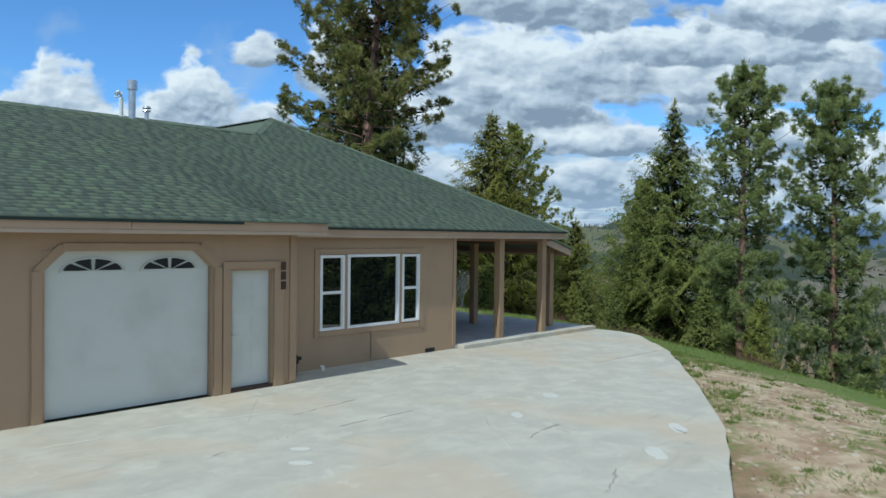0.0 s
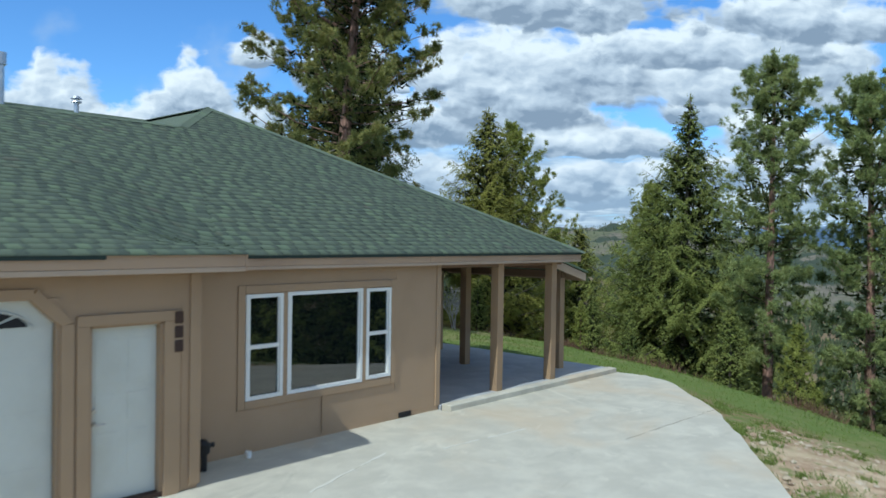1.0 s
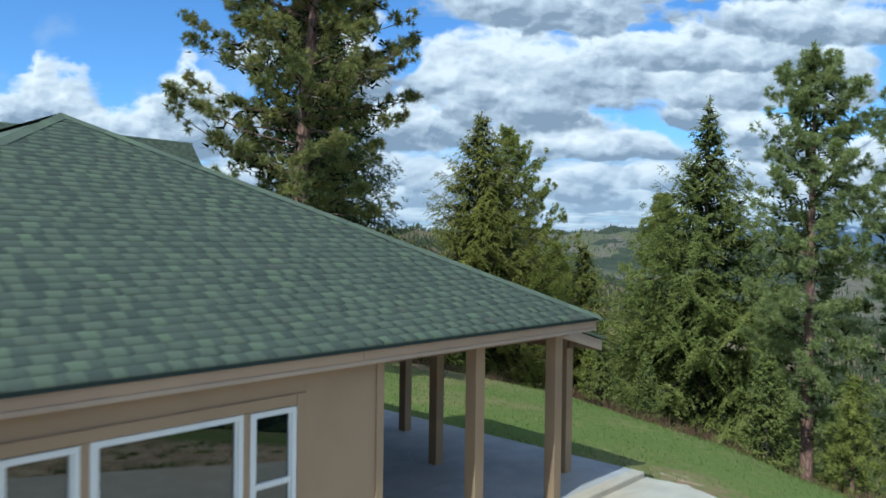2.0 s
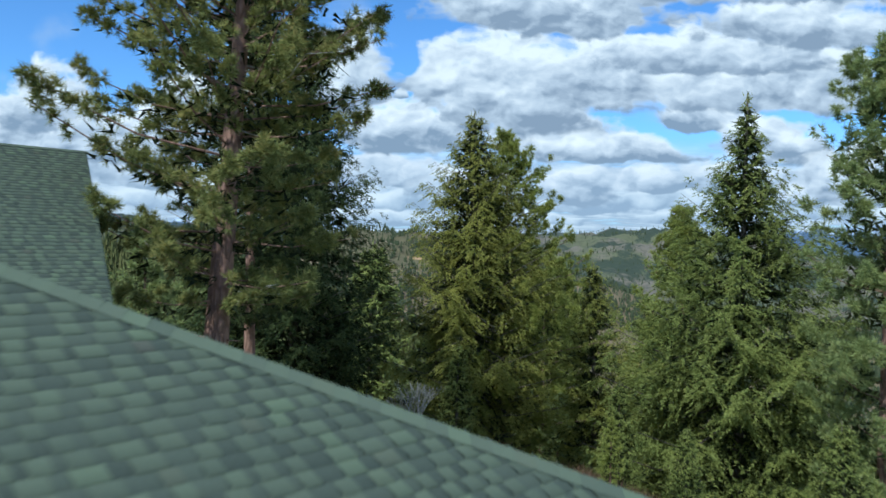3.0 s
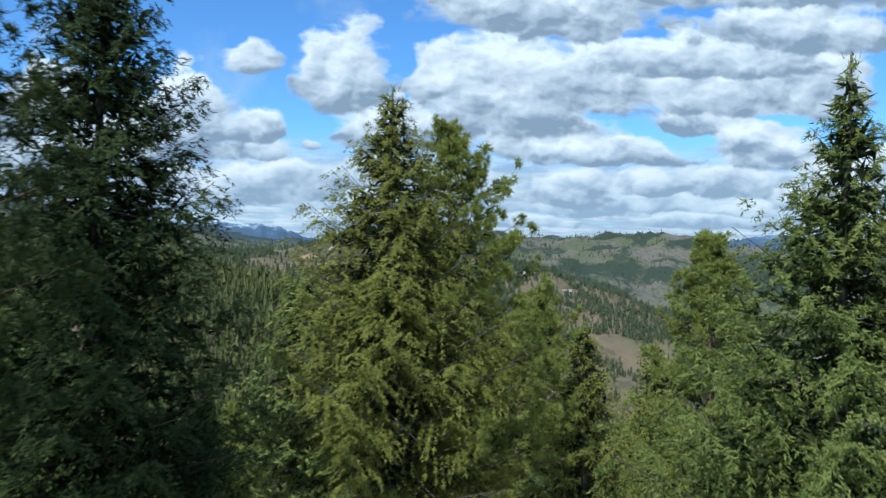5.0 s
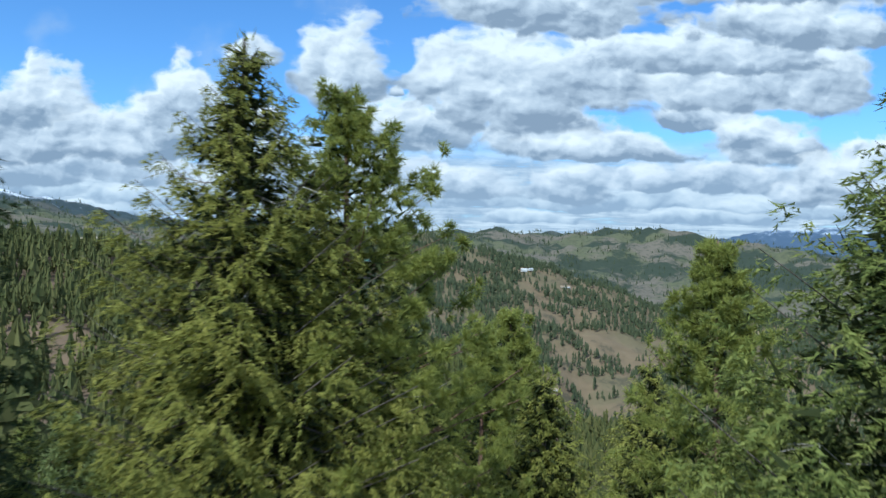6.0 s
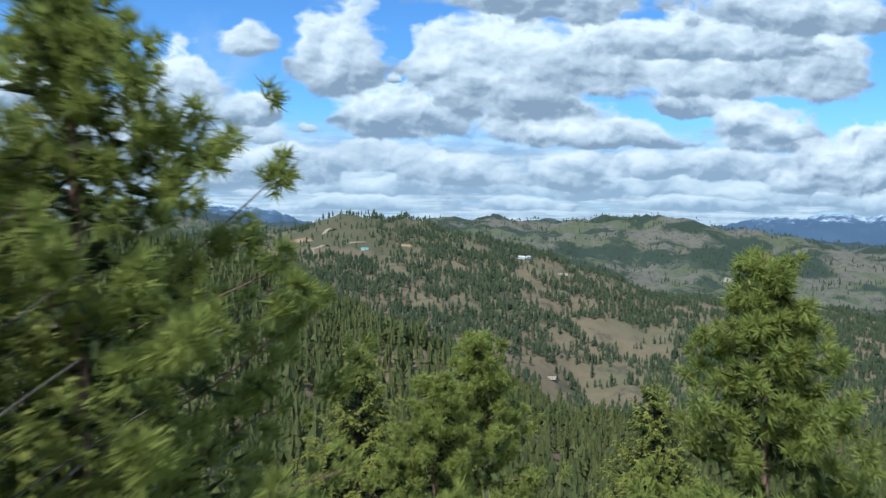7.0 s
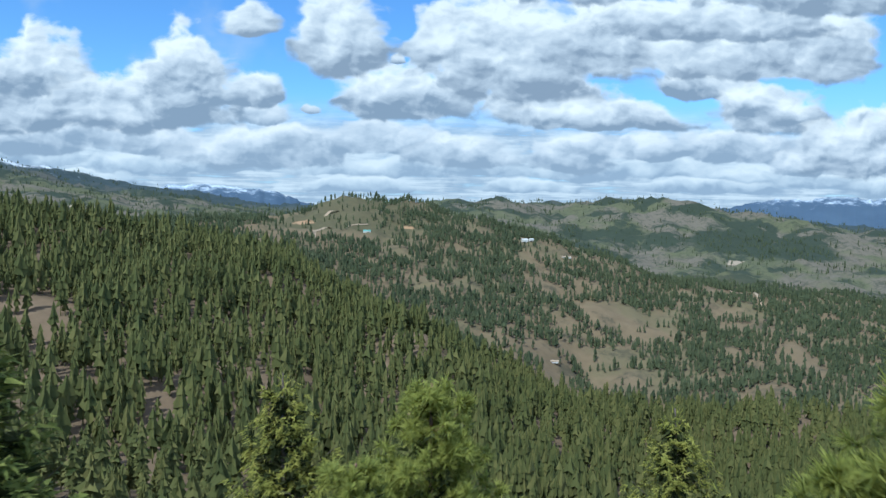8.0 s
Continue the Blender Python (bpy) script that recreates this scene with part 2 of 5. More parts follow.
M_drive = concrete("drive_concrete", (0.555, 0.515, 0.410), (0.455, 0.420, 0.335), (0.54, 0.43, 0.29))
M_slab = concrete("porch_concrete", (0.46, 0.46, 0.45), (0.37, 0.37, 0.365), (0.41, 0.39, 0.35))
M_blue = painted("pale_blue_glaze", (0.35, 0.62, 0.68), (0.2, 0.4, 0.45), 0.2, 0.3)


def glass_build(N, b, pos, obj):
    b.inputs["Base Color"].default_value = (0.012, 0.018, 0.015, 1)
    b.inputs["Transmission Weight"].default_value = 0.4
    b.inputs["IOR"].default_value = 2.0
    bump(N, b, N.noise(pos, 1.3, 1), 0.02, 0.02)


M_glass = material("window_glass", glass_build, 0.02, 0.0, 0.6)
M_room = painted("dark_interior_lining", (0.10, 0.095, 0.085), (0.07, 0.065, 0.06), 0.3, 0.9)


def shingle_granules(name, stops):
    """Asphalt shingle: each tab takes its own blend of granules."""
    def build(N, b, pos, obj):
        info = N.add("ShaderNodeObjectInfo").outputs["Random"]
        isl = N.add("ShaderNodeNewGeometry").outputs["Random Per Island"]
        pick = N.math("FRACT", N.math("ADD", N.math("MULTIPLY", info, 7.31), isl))
        col = N.ramp(pick, stops)
        grit = N.noise(pos, 160.0, 2)
        worn = N.noise(pos, 0.5, 4)
        col = N.mix(N.math("MULTIPLY", N.smooth(grit, 0.35, 0.7), 0.3), col, (0.14, 0.165, 0.13))
        col = N.mix(N.math("MULTIPLY", N.smooth(worn, 0.5, 0.75), 0.2), col, (0.12, 0.13, 0.105))
        N.set(b.inputs["Base Color"], col)
        bump(N, b, grit, 0.4, 0.003)
    return material(name, build, 0.85, 0, 0.3)


M_shingle = shingle_granules("green_asphalt_shingle", [(0.0, (0.090, 0.112, 0.076)), (0.4, (0.108, 0.132, 0.086)), (0.8, (0.118, 0.147, 0.093)), (0.94, (0.133, 0.172, 0.100)), (1.0, (0.095, 0.098, 0.072))])
M_shingle_base = shingle_granules("green_asphalt_shingle_base", [(0.0, (0.054, 0.068, 0.051)), (0.5, (0.070, 0.087, 0.064)), (1.0, (0.085, 0.104, 0.074))])
M_shingle_edge = painted("shingle_underlay", (0.035, 0.052, 0.045), (0.03, 0.04, 0.036), 0.3, 0.9)


def bark(name, a, c):
    def build(N, b, pos, obj):
        m = N.add("ShaderNodeMapping")
        N.set(m.inputs[0], pos)
        m.inputs["Scale"].default_value = (1, 1, 0.28)
        v = N.add("ShaderNodeTexVoronoi", feature="DISTANCE_TO_EDGE")
        N.set(v.inputs["Vector"], m.outputs[0])
        v.inputs["Scale"].default_value = 8.0
        v.inputs["Randomness"].default_value = 1.0
        wob = N.vec("ADD", m.outputs[0], N.vec("SCALE", N.add("ShaderNodeTexNoise").outputs["Color"], 0.12))
        N.set(v.inputs["Vector"], wob)
        crack = N.smooth(v.outputs["Distance"], 0.0, 0.30)
        n = N.noise(pos, 14.0, 5)
        col = N.mix(N.math("ADD", N.math("MULTIPLY", crack, 0.45), N.math("MULTIPLY", n, 0.75), clamp=True), c, a)
        N.set(b.inputs["Base Color"], col)
        bump(N, b, N.math("ADD", crack, N.math("MULTIPLY", n, 0.5)), 0.8, 0.03)
    return material(name, build, 0.95, 0, 0.1)


M_bark_red = bark("ponderosa_bark", (0.42, 0.255, 0.19), (0.13, 0.075, 0.055))
M_bark_grey = bark("fir_bark", (0.22, 0.185, 0.15), (0.08, 0.065, 0.052))
M_deadwood = bark("dead_grey_wood", (0.58, 0.53, 0.46), (0.32, 0.28, 0.24))


def leafy(name, stops, through=0.25):
    def build(N, b, pos, obj):
        isl = N.add("ShaderNodeNewGeometry").outputs["Random Per Island"]
        info = N.add("ShaderNodeObjectInfo").outputs["Random"]
        clump = N.noise(pos, 0.9, 3)
        f = N.math("ADD", N.math("MULTIPLY", isl, 0.40), N.math("ADD", N.math("MULTIPLY", clump, 0.66), N.math("MULTIPLY", info, 0.12)))
        N.set(b.inputs["Base Color"], N.ramp(N.math("SUBTRACT", f, 0.12, clamp=True), stops))
        tr = N.add("ShaderNodeBsdfTranslucent")
        N.set(tr.inputs[0], N.ramp(f, stops))
        mx = N.add("ShaderNodeMixShader")
        mx.inputs[0].default_value = through
        outn = [n for n in N.tree.nodes if n.type == "OUTPUT_MATERIAL"][0]
        link(N.tree, b.outputs[0], mx.inputs[1])
        link(N.tree, tr.outputs[0], mx.inputs[2])
        link(N.tree, mx.outputs[0], outn.inputs[0])
    return material(name, build, 0.75, 0, 0.08)


M_fir = leafy("fir_needles", [(0.12, (0.130, 0.150, 0.034)), (0.42, (0.300, 0.300, 0.068)), (0.72, (0.440, 0.415, 0.105)), (0.97, (0.52, 0.42, 0.14))], 0.32)
M_fir_green = leafy("green_fir_needles", [(0.12, (0.095, 0.128, 0.034)), (0.42, (0.230, 0.262, 0.070)), (0.72, (0.355, 0.370, 0.105)), (0.97, (0.44, 0.39, 0.13))], 0.30)
M_pine = leafy("pine_needles", [(0.10, (0.115, 0.160, 0.058)), (0.45, (0.290, 0.340, 0.125)), (0.75, (0.420, 0.450, 0.175)), (0.97, (0.47, 0.385, 0.15))], 0.42)
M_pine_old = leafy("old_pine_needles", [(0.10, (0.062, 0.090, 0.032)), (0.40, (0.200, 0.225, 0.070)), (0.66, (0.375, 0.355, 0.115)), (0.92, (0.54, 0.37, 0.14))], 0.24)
# darker needle copies: two trees' dense self-shade set in the colour
M_fir_shaded = leafy("shaded_fir_needles", [(0.10, (0.020, 0.036, 0.016)), (0.40, (0.060, 0.085, 0.030)), (0.70, (0.115, 0.135, 0.048)), (0.95, (0.18, 0.16, 0.06))], 0.15)
M_pine_shaded = leafy("shaded_pine_needles", [(0.10, (0.028, 0.045, 0.018)), (0.40, (0.090, 0.115, 0.040)), (0.70, (0.190, 0.200, 0.070)), (0.95, (0.30, 0.22, 0.09))], 0.18)
# inner needles: shade inside the crowns put into a dark colour
M_inner_shade_deep = leafy("shaded_inner_needles", [(0.2, (0.014, 0.020, 0.008)), (0.6, (0.032, 0.040, 0.016)), (0.9, (0.06, 0.054, 0.03))], 0.05)
M_inner_shade = leafy("crown_shade_needles", [(0.2, (0.030, 0.040, 0.014)), (0.6, (0.066, 0.078, 0.028)), (0.9, (0.11, 0.10, 0.05))], 0.12)
M_bush = leafy("young_pine_needles", [(0.2, (0.160, 0.190, 0.044)), (0.55, (0.385, 0.405, 0.100)), (0.9, (0.490, 0.485, 0.140))], 0.45)


def far_wood(name, stops):
    def build(N, b, pos, obj):
        isl = N.add("ShaderNodeNewGeometry").outputs["Random Per Island"]
        stand = N.noise(pos, 0.012, 3)
        single = N.noise(N.vec("MULTIPLY", pos, (1.0, 1.0, 0.1)), 0.16, 2)
        f = N.math("ADD", N.math("MULTIPLY", isl, 0.25), N.math("ADD", N.math("MULTIPLY", stand, 0.3), N.math("MULTIPLY", single, 0.5)))
        N.set(b.inputs["Base Color"], N.ramp(f, stops))
    return material(name, build, 0.8, 0, 0.15)


M_wood_near = far_wood("hillside_pines", [(0.25, (0.052, 0.068, 0.024)), (0.5, (0.104, 0.113, 0.037)), (0.75, (0.178, 0.168, 0.058))])
M_wood_mid = far_wood("valley_pines", [(0.25, (0.048, 0.066, 0.036)), (0.5, (0.078, 0.096, 0.048)), (0.75, (0.115, 0.126, 0.064))])


def ground_build(N, b, pos, obj):
    xyz = N.add("ShaderNodeSeparateXYZ")
    N.set(xyz.inputs[0], pos)
    near = N.noise(pos, 0.22, 5, 0.6, 0.3)
    tuft = N.noise(pos, 3.5, 6, 0.7)
    blade = N.noise(pos, 45.0, 3)
    green = N.mix(tuft, (0.100, 0.148, 0.032), (0.185, 0.225, 0.060))
    green = N.mix(N.math("MULTIPLY", blade, 0.4), green, (0.16, 0.20, 0.06))
    straw = N.mix(tuft, (0.175, 0.155, 0.060), (0.285, 0.255, 0.110))
    stones = N.smooth(N.noise(pos, 5.0, 7, 0.72), 0.56, 0.66)
    soil = N.mix(N.smooth(N.noise(pos, 1.3, 7, 0.68), 0.32, 0.66), (0.31, 0.19, 0.115), (0.56, 0.43, 0.275))
    dirt = N.mix(stones, soil, (0.64, 0.54, 0.385))
    weeds = N.math("MULTIPLY", N.smooth(N.noise(pos, 0.9, 6, 0.7), 0.47, 0.58), N.smooth(tuft, 0.42, 0.6))
    dirt = N.mix(N.math("MULTIPLY", weeds, 0.8), dirt, green)
    earth = N.mix(tuft, (0.19, 0.110, 0.062), (0.37, 0.245, 0.150))
    earth = N.mix(N.smooth(N.noise(pos, 1.6, 5, 0.66), 0.47, 0.58), earth, green)
    # bare fill beside the drive, wider towards the road
    q = N.vec("SUBTRACT", pos, (6.0, -1.5, 0.0))
    out_d = N.vec("DOT_PRODUCT", q, (0.548, -0.836, 0.0), out=1)
    along = N.vec("DOT_PRODUCT", q, (-0.836, -0.548, 0.0), out=1)
    rough_edge = N.math("ADD", N.math("MULTIPLY", N.math("SUBTRACT", near, 0.5), 3.0), N.math("MULTIPLY", N.math("SUBTRACT", tuft, 0.5), 3.2))
    beyond = N.math("ADD", N.math("SUBTRACT", N.math("SUBTRACT", out_d, 1.1), N.math("MULTIPLY", along, 0.47)), rough_edge)
    bare = N.math("MULTIPLY", N.math("SUBTRACT", 1.0, N.smooth(beyond, 0.0, 0.9)), N.smooth(N.math("ADD", out_d, rough_edge), -0.6, 0.4))
    red = N.math("SUBTRACT", 1.0, N.smooth(N.math("ADD", N.vec("LENGTH", N.vec("SUBTRACT", pos, (7.6, -0.2, 0.0)), out=1), rough_edge), 0.3, 1.1))
    bare = N.math("MAXIMUM", bare, red)
    dirt = N.mix(N.math("SUBTRACT", 1.0, N.smooth(N.math("ADD", along, rough_edge), 1.0, 6.0)), dirt, earth)
    dirt = N.mix(N.math("MULTIPLY", N.math("SUBTRACT", 1.0, N.smooth(N.math("ADD", out_d, N.math("MULTIPLY", rough_edge, 0.35)), 0.2, 1.0)), 0.8), dirt, earth)
    dirt = N.mix(red, dirt, soil)
    worn = N.math("ADD", N.math("MULTIPLY", N.smooth(N.math("ADD", near, N.math("MULTIPLY", N.math("SUBTRACT", tuft, 0.5), 0.6)), 0.46, 0.64), 0.75), N.math("MULTIPLY", N.smooth(N.math("ADD", xyz.outputs[1], N.math("MULTIPLY", near, 8.0)), 12.0, 19.0), N.math("MULTIPLY", N.smooth(tuft, 0.2, 0.6), 0.75)), clamp=True)
    col = N.mix(worn, green, straw)
    crest_edge = N.math("MULTIPLY", N.smooth(N.math("ADD", N.math("MULTIPLY", xyz.outputs[2], -1.0), N.math("MULTIPLY", N.math("SUBTRACT", near, 0.5), 0.6)), 0.80, 0.98), N.smooth(xyz.outputs[1], 9.0, 14.0))
    col = N.mix(N.math("MULTIPLY", crest_edge, 0.8), col, N.mix(tuft, (0.24, 0.13, 0.075), (0.42, 0.29, 0.18)))
    col = N.mix(bare, col, dirt)
    # dry open hillsides far off
    r = N.vec("LENGTH", N.vec("SUBTRACT", pos, (31.0, 15.6, 0.0)), out=1)
    patch = N.noise(pos, 0.006, 5, 0.6)
    grain = N.noise(pos, 0.05, 6, 0.7)
    dry = N.mix(grain, (0.150, 0.110, 0.065), (0.280, 0.210, 0.127))
    dry = N.mix(N.math("MULTIPLY", N.smooth(patch, 0.48, 0.60), 0.45), dry, (0.150, 0.145, 0.075))
    dry = N.mix(N.math("MULTIPLY", N.smooth(N.noise(pos, 0.02, 6, 0.7), 0.52, 0.66), 0.8), dry, (0.090, 0.082, 0.055))
    spur_floor = N.mix(grain, (0.115, 0.084, 0.050), (0.31, 0.22, 0.145))
    dry = N.mix(N.smooth(r, 700.0, 950.0), spur_floor, dry)
    # far ridges: dry meadow, olive pasture, stands of conifers and a painted cloud shadow
    meadow = N.mix(N.smooth(N.noise(pos, 0.0035, 4, 0.6), 0.45, 0.56), (0.190, 0.165, 0.125), (0.140, 0.145, 0.080))
    meadow = N.mix(N.math("MULTIPLY", N.smooth(grain, 0.48, 0.62), 0.6), meadow, (0.085, 0.085, 0.058))
    stand = N.smooth(N.noise(pos, 0.0042, 7, 0.68, 0.5), 0.475, 0.55)
    # one dark patch: a cloud's shadow put into the ridge colour
    thick = N.math("SUBTRACT", 1.0, N.smooth(N.math("ADD", N.vec("LENGTH", N.vec("MULTIPLY", N.vec("SUBTRACT", pos, (2450.0, 860.0, -80.0)), (0.0046, 0.0042, 0.0)), out=1), N.math("MULTIPLY", N.math("SUBTRACT", patch, 0.5), 1.2)), 0.8, 1.05))
    ridge_col = N.mix(N.math("MAXIMUM", stand, thick), meadow, N.mix(grain, (0.036, 0.050, 0.036), (0.075, 0.090, 0.060)))
    dry = N.mix(N.smooth(r, 1750.0, 2100.0), dry, ridge_col)
    dome = N.math("SUBTRACT", 1.0, N.smooth(N.math("ADD", N.vec("LENGTH", N.vec("MULTIPLY", N.vec("SUBTRACT", pos, (1030.0, 1190.0, 0.0)), (0.0052, 0.0052, 0.0)), out=1), N.math("MULTIPLY", N.math("SUBTRACT", patch, 0.5), 1.2)), 0.8, 1.1))
    dry = N.mix(N.math("MULTIPLY", dome, 0.85), dry, N.mix(grain, (0.085, 0.078, 0.048), (0.165, 0.150, 0.075)))
    for sx, sy, reach, tint in ((877.0, 2127.0, 48.0, (0.58, 0.47, 0.34)), (2147.0, 839.0, 34.0, (0.42, 0.34, 0.25)), (1070.0, 1064.0, 22.0, (0.46, 0.29, 0.16)), (746.0, 933.0, 16.0, (0.50, 0.38, 0.27)), (926.0, 1199.0, 24.0, (0.44, 0.28, 0.16))):
        d = N.math("ADD", N.vec("LENGTH", N.vec("MULTIPLY", N.vec("SUBTRACT", pos, (sx, sy, 0.0)), (1 / reach, 1 / reach, 0.0)), out=1), N.math("MULTIPLY", N.math("SUBTRACT", N.noise(pos, 0.04, 3), 0.5), 1.6))
        dry = N.mix(N.math("SUBTRACT", 1.0, N.smooth(d, 0.6, 0.9)), dry, tint)
    # beyond three kilometres distance haze is mixed into the ground as blue-grey
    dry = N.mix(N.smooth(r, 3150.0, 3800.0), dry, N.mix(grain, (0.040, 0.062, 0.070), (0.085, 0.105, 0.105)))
    snow = N.math("MULTIPLY", N.smooth(N.math("ADD", xyz.outputs[2], N.math("MULTIPLY", N.math("SUBTRACT", N.noise(pos, 0.008, 5, 0.7), 0.5), 300.0)), 150.0, 195.0), N.smooth(r, 3600.0, 3950.0))
    dry = N.mix(snow, dry, (0.70, 0.74, 0.80))
    brush = N.mix(tuft, (0.05, 0.055, 0.025), (0.13, 0.10, 0.06))
    slope_inv = N.smooth(N.math("MULTIPLY", xyz.outputs[2], -1.0), 1.8, 4.0)
    col = N.mix(N.math("MULTIPLY", slope_inv, 0.8), col, brush)
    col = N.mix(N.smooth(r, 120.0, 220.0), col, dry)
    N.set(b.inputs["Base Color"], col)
    bump(N, b, N.math("ADD", tuft, N.math("MULTIPLY", blade, 0.4)), 0.6, 0.05)


M_ground = material("hill_ground", ground_build, 0.95, 0, 0.1)


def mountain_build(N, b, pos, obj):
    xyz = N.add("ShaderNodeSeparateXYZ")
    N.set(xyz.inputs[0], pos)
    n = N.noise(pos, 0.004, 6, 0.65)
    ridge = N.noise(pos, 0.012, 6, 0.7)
    # the rock's blue is air haze painted into its base colour
    hazy_rock = N.mix(n, (0.065, 0.100, 0.155), (0.11, 0.16, 0.23))
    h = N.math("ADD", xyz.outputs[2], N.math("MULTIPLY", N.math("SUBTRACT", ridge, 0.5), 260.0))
    N.set(b.inputs["Base Color"], N.mix(N.smooth(h, 70.0, 150.0), hazy_rock, (0.62, 0.70, 0.80)))


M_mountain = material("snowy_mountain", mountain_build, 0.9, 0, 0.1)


# ---- mesh helpers ----
class Geo:
    """Collects boxes, prisms and tubes for one mesh."""

    def __init__(self):
        self.v, self.f = [], []

    def poly(self, points, thick=None):
        """A flat polygon; with a thickness vector, a slab."""
        n, k = len(self.v), len(points)
        self.v += [tuple(p) for p in points]
        if thick is None:
            self.f.append(tuple(range(n, n + k)))
            return self
        self.v += [tuple(Vector(p) + Vector(thick)) for p in points]
        self.f += [tuple(range(n + k - 1, n - 1, -1)), tuple(range(n + k, n + 2 * k))]
        self.f += [(n + i, n + (i + 1) % k, n + k + (i + 1) % k, n + k + i) for i in range(k)]
        return self

    def box(self, x0, x1, y0, y1, z0, z1):
        return self.poly([(x0, y0, z0), (x1, y0, z0), (x1, y1, z0), (x0, y1, z0)], (0, 0, z1 - z0))

    def tube(self, path, radii, sides=8, cap=True):
        n = len(self.v)
        pts = [Vector(p) for p in path]
        for i, p in enumerate(pts):
            d = (pts[min(i + 1, len(pts) - 1)] - pts[max(i - 1, 0)]).normalized()
            a = d.orthogonal().normalized() if abs(d.z) < 0.95 else Vector((1, 0, 0)).cross(d).normalized()
            c = d.cross(a)
            for s in range(sides):
                w = 2 * math.pi * s / sides
                self.v.append(tuple(p + (a * math.cos(w) + c * math.sin(w)) * radii[i]))
        for i in range(len(pts) - 1):
            for s in range(sides):
                q = n + i * sides
                self.f.append((q + s, q + (s + 1) % sides, q + sides + (s + 1) % sides, q + sides + s))
        if cap:
            self.f.append(tuple(n + s for s in range(sides - 1, -1, -1)))
            self.f.append(tuple(n + (len(pts) - 1) * sides + s for s in range(sides)))
        return self

    def mesh(self, name, mat, bevel=0.0, smooth=False):
        me = bpy.data.meshes.new(name)
        bm = bmesh.new()
        vs = [bm.verts.new(p) for p in self.v]
        for f in self.f:
            try:
                bm.faces.new([vs[i] for i in f])
            except ValueError:
                pass
        bmesh.ops.recalc_face_normals(bm, faces=bm.faces)
        if bevel:
            bmesh.ops.bevel(bm, geom=bm.edges[:], offset=bevel, segments=1, affect="EDGES", clamp_overlap=True)
        for f in bm.faces:
            f.smooth = smooth
        bm.to_mesh(me)
        bm.free()
        me.materials.append(mat)
        return me


def part(name, geo, mat, parent=None, label="", bevel=0.0, smooth=False):
    ob = new(name, geo.mesh(name, mat, bevel, smooth))
    ob.parent = parent
    if label:
        ob["label"] = label
    return ob


def array_mesh(name, verts, faces, mat, smooth=False):
    """A mesh from numpy arrays; every face has the same number of corners."""
    verts, faces = np.asarray(verts, np.float32).reshape(-1, 3), np.asarray(faces, np.int32)
    me = bpy.data.meshes.new(name)
    k = faces.shape[1]
    me.vertices.add(len(verts))
    me.vertices.foreach_set("co", verts.ravel())
    me.loops.add(faces.size)
    me.loops.foreach_set("vertex_index", faces.ravel())
    me.polygons.add(len(faces))
    me.polygons.foreach_set("loop_start", np.arange(0, faces.size, k, dtype=np.int32))
    if smooth:
        me.polygons.foreach_set("use_smooth", np.ones(len(faces), bool))
    me.update(calc_edges=True)
    me.validate()
    me.materials.append(mat)
    return me


def tri_mesh(name, tris, mat):
    tris = np.asarray(tris, np.float32).reshape(-1, 3, 3)
    return array_mesh(name, tris.reshape(-1, 3), np.arange(len(tris) * 3).reshape(-1, 3), mat)


# ---- ground ----
CX, CY = 31.0, 15.6
# bearing, then (distance, height) along it: slope, gully, spur, valley, hills
PROFILES = [
    (81.7, [(230, -67), (330, -76), (450, -58), (600, -24), (760, 12), (950, -20), (1500, 7), (2500, 65), (4200, 273)]),
    (73.0, [(230, -74), (330, -88), (450, -75), (600, -41), (760, -3), (950, -32), (1500, -21), (2500, 13), (4200, 199)]),
    (64.4, [(240, -84), (330, -95), (480, -73), (640, -46), (750, -22), (900, -49), (1400, -41), (2200, -31), (4200, 95)]),
    (54.6, [(250, -96), (350, -105), (480, -90), (620, -67), (720, -43), (900, -75), (1300, -46), (1600, -22), (2500, -42), (4200, 4)]),
    (50.0, [(250, -99), (360, -110), (480, -109), (600, -92), (690, -76), (850, -102), (1100, -81), (1400, -32), (1700, 37), (2200, -30), (4200, -8)]),
    (44.0, [(250, -101), (380, -119), (500, -108), (590, -88), (700, -122), (900, -128), (1200, -83), (1500, -22), (1700, 18), (2200, -59), (3200, 28), (4300, 0)]),
    (37.6, [(250, -104), (380, -130), (480, -136), (570, -137), (750, -166), (1000, -133), (1300, -80), (1600, -28), (2000, -93), (3200, 42), (4300, 0)]),
    (31.2, [(250, -109), (400, -146), (500, -158), (700, -182), (900, -202), (1200, -128), (1500, -72), (1900, -139), (2500, -74), (3200, 49), (4300, 9)]),
    (26.0, [(260, -112), (400, -159), (550, -181), (800, -202), (1000, -189), (1300, -149), (1550, -123), (1900, -166), (2500, -104), (3100, 68), (4300, -14)]),
    (17.7, [(270, -111), (400, -152), (600, -185), (800, -188), (1000, -182), (1300, -163), (1500, -143), (1900, -171), (2500, -107), (3100, -17), (4300, -29)]),
    (12.1, [(270, -104), (400, -142), (600, -174), (800, -187), (1000, -190), (1300, -177), (1500, -162), (1900, -182), (2500, -129), (3200, -51), (4300, -60)]),
    (2.6, [(270, -90), (400, -124), (600, -154), (800, -171), (1000, -181), (1300, -178), (1500, -172), (1900, -176), (2500, -133), (3200, -62), (4300, -36)]),
]
R_GRID = np.geomspace(200, 4800, 240)
BEARINGS = np.array([p[0] for p in PROFILES][::-1])
TABLE = np.array([np.interp(R_GRID, [r for r, _ in p[1]], [z for _, z in p[1]]) for p in PROFILES][::-1])
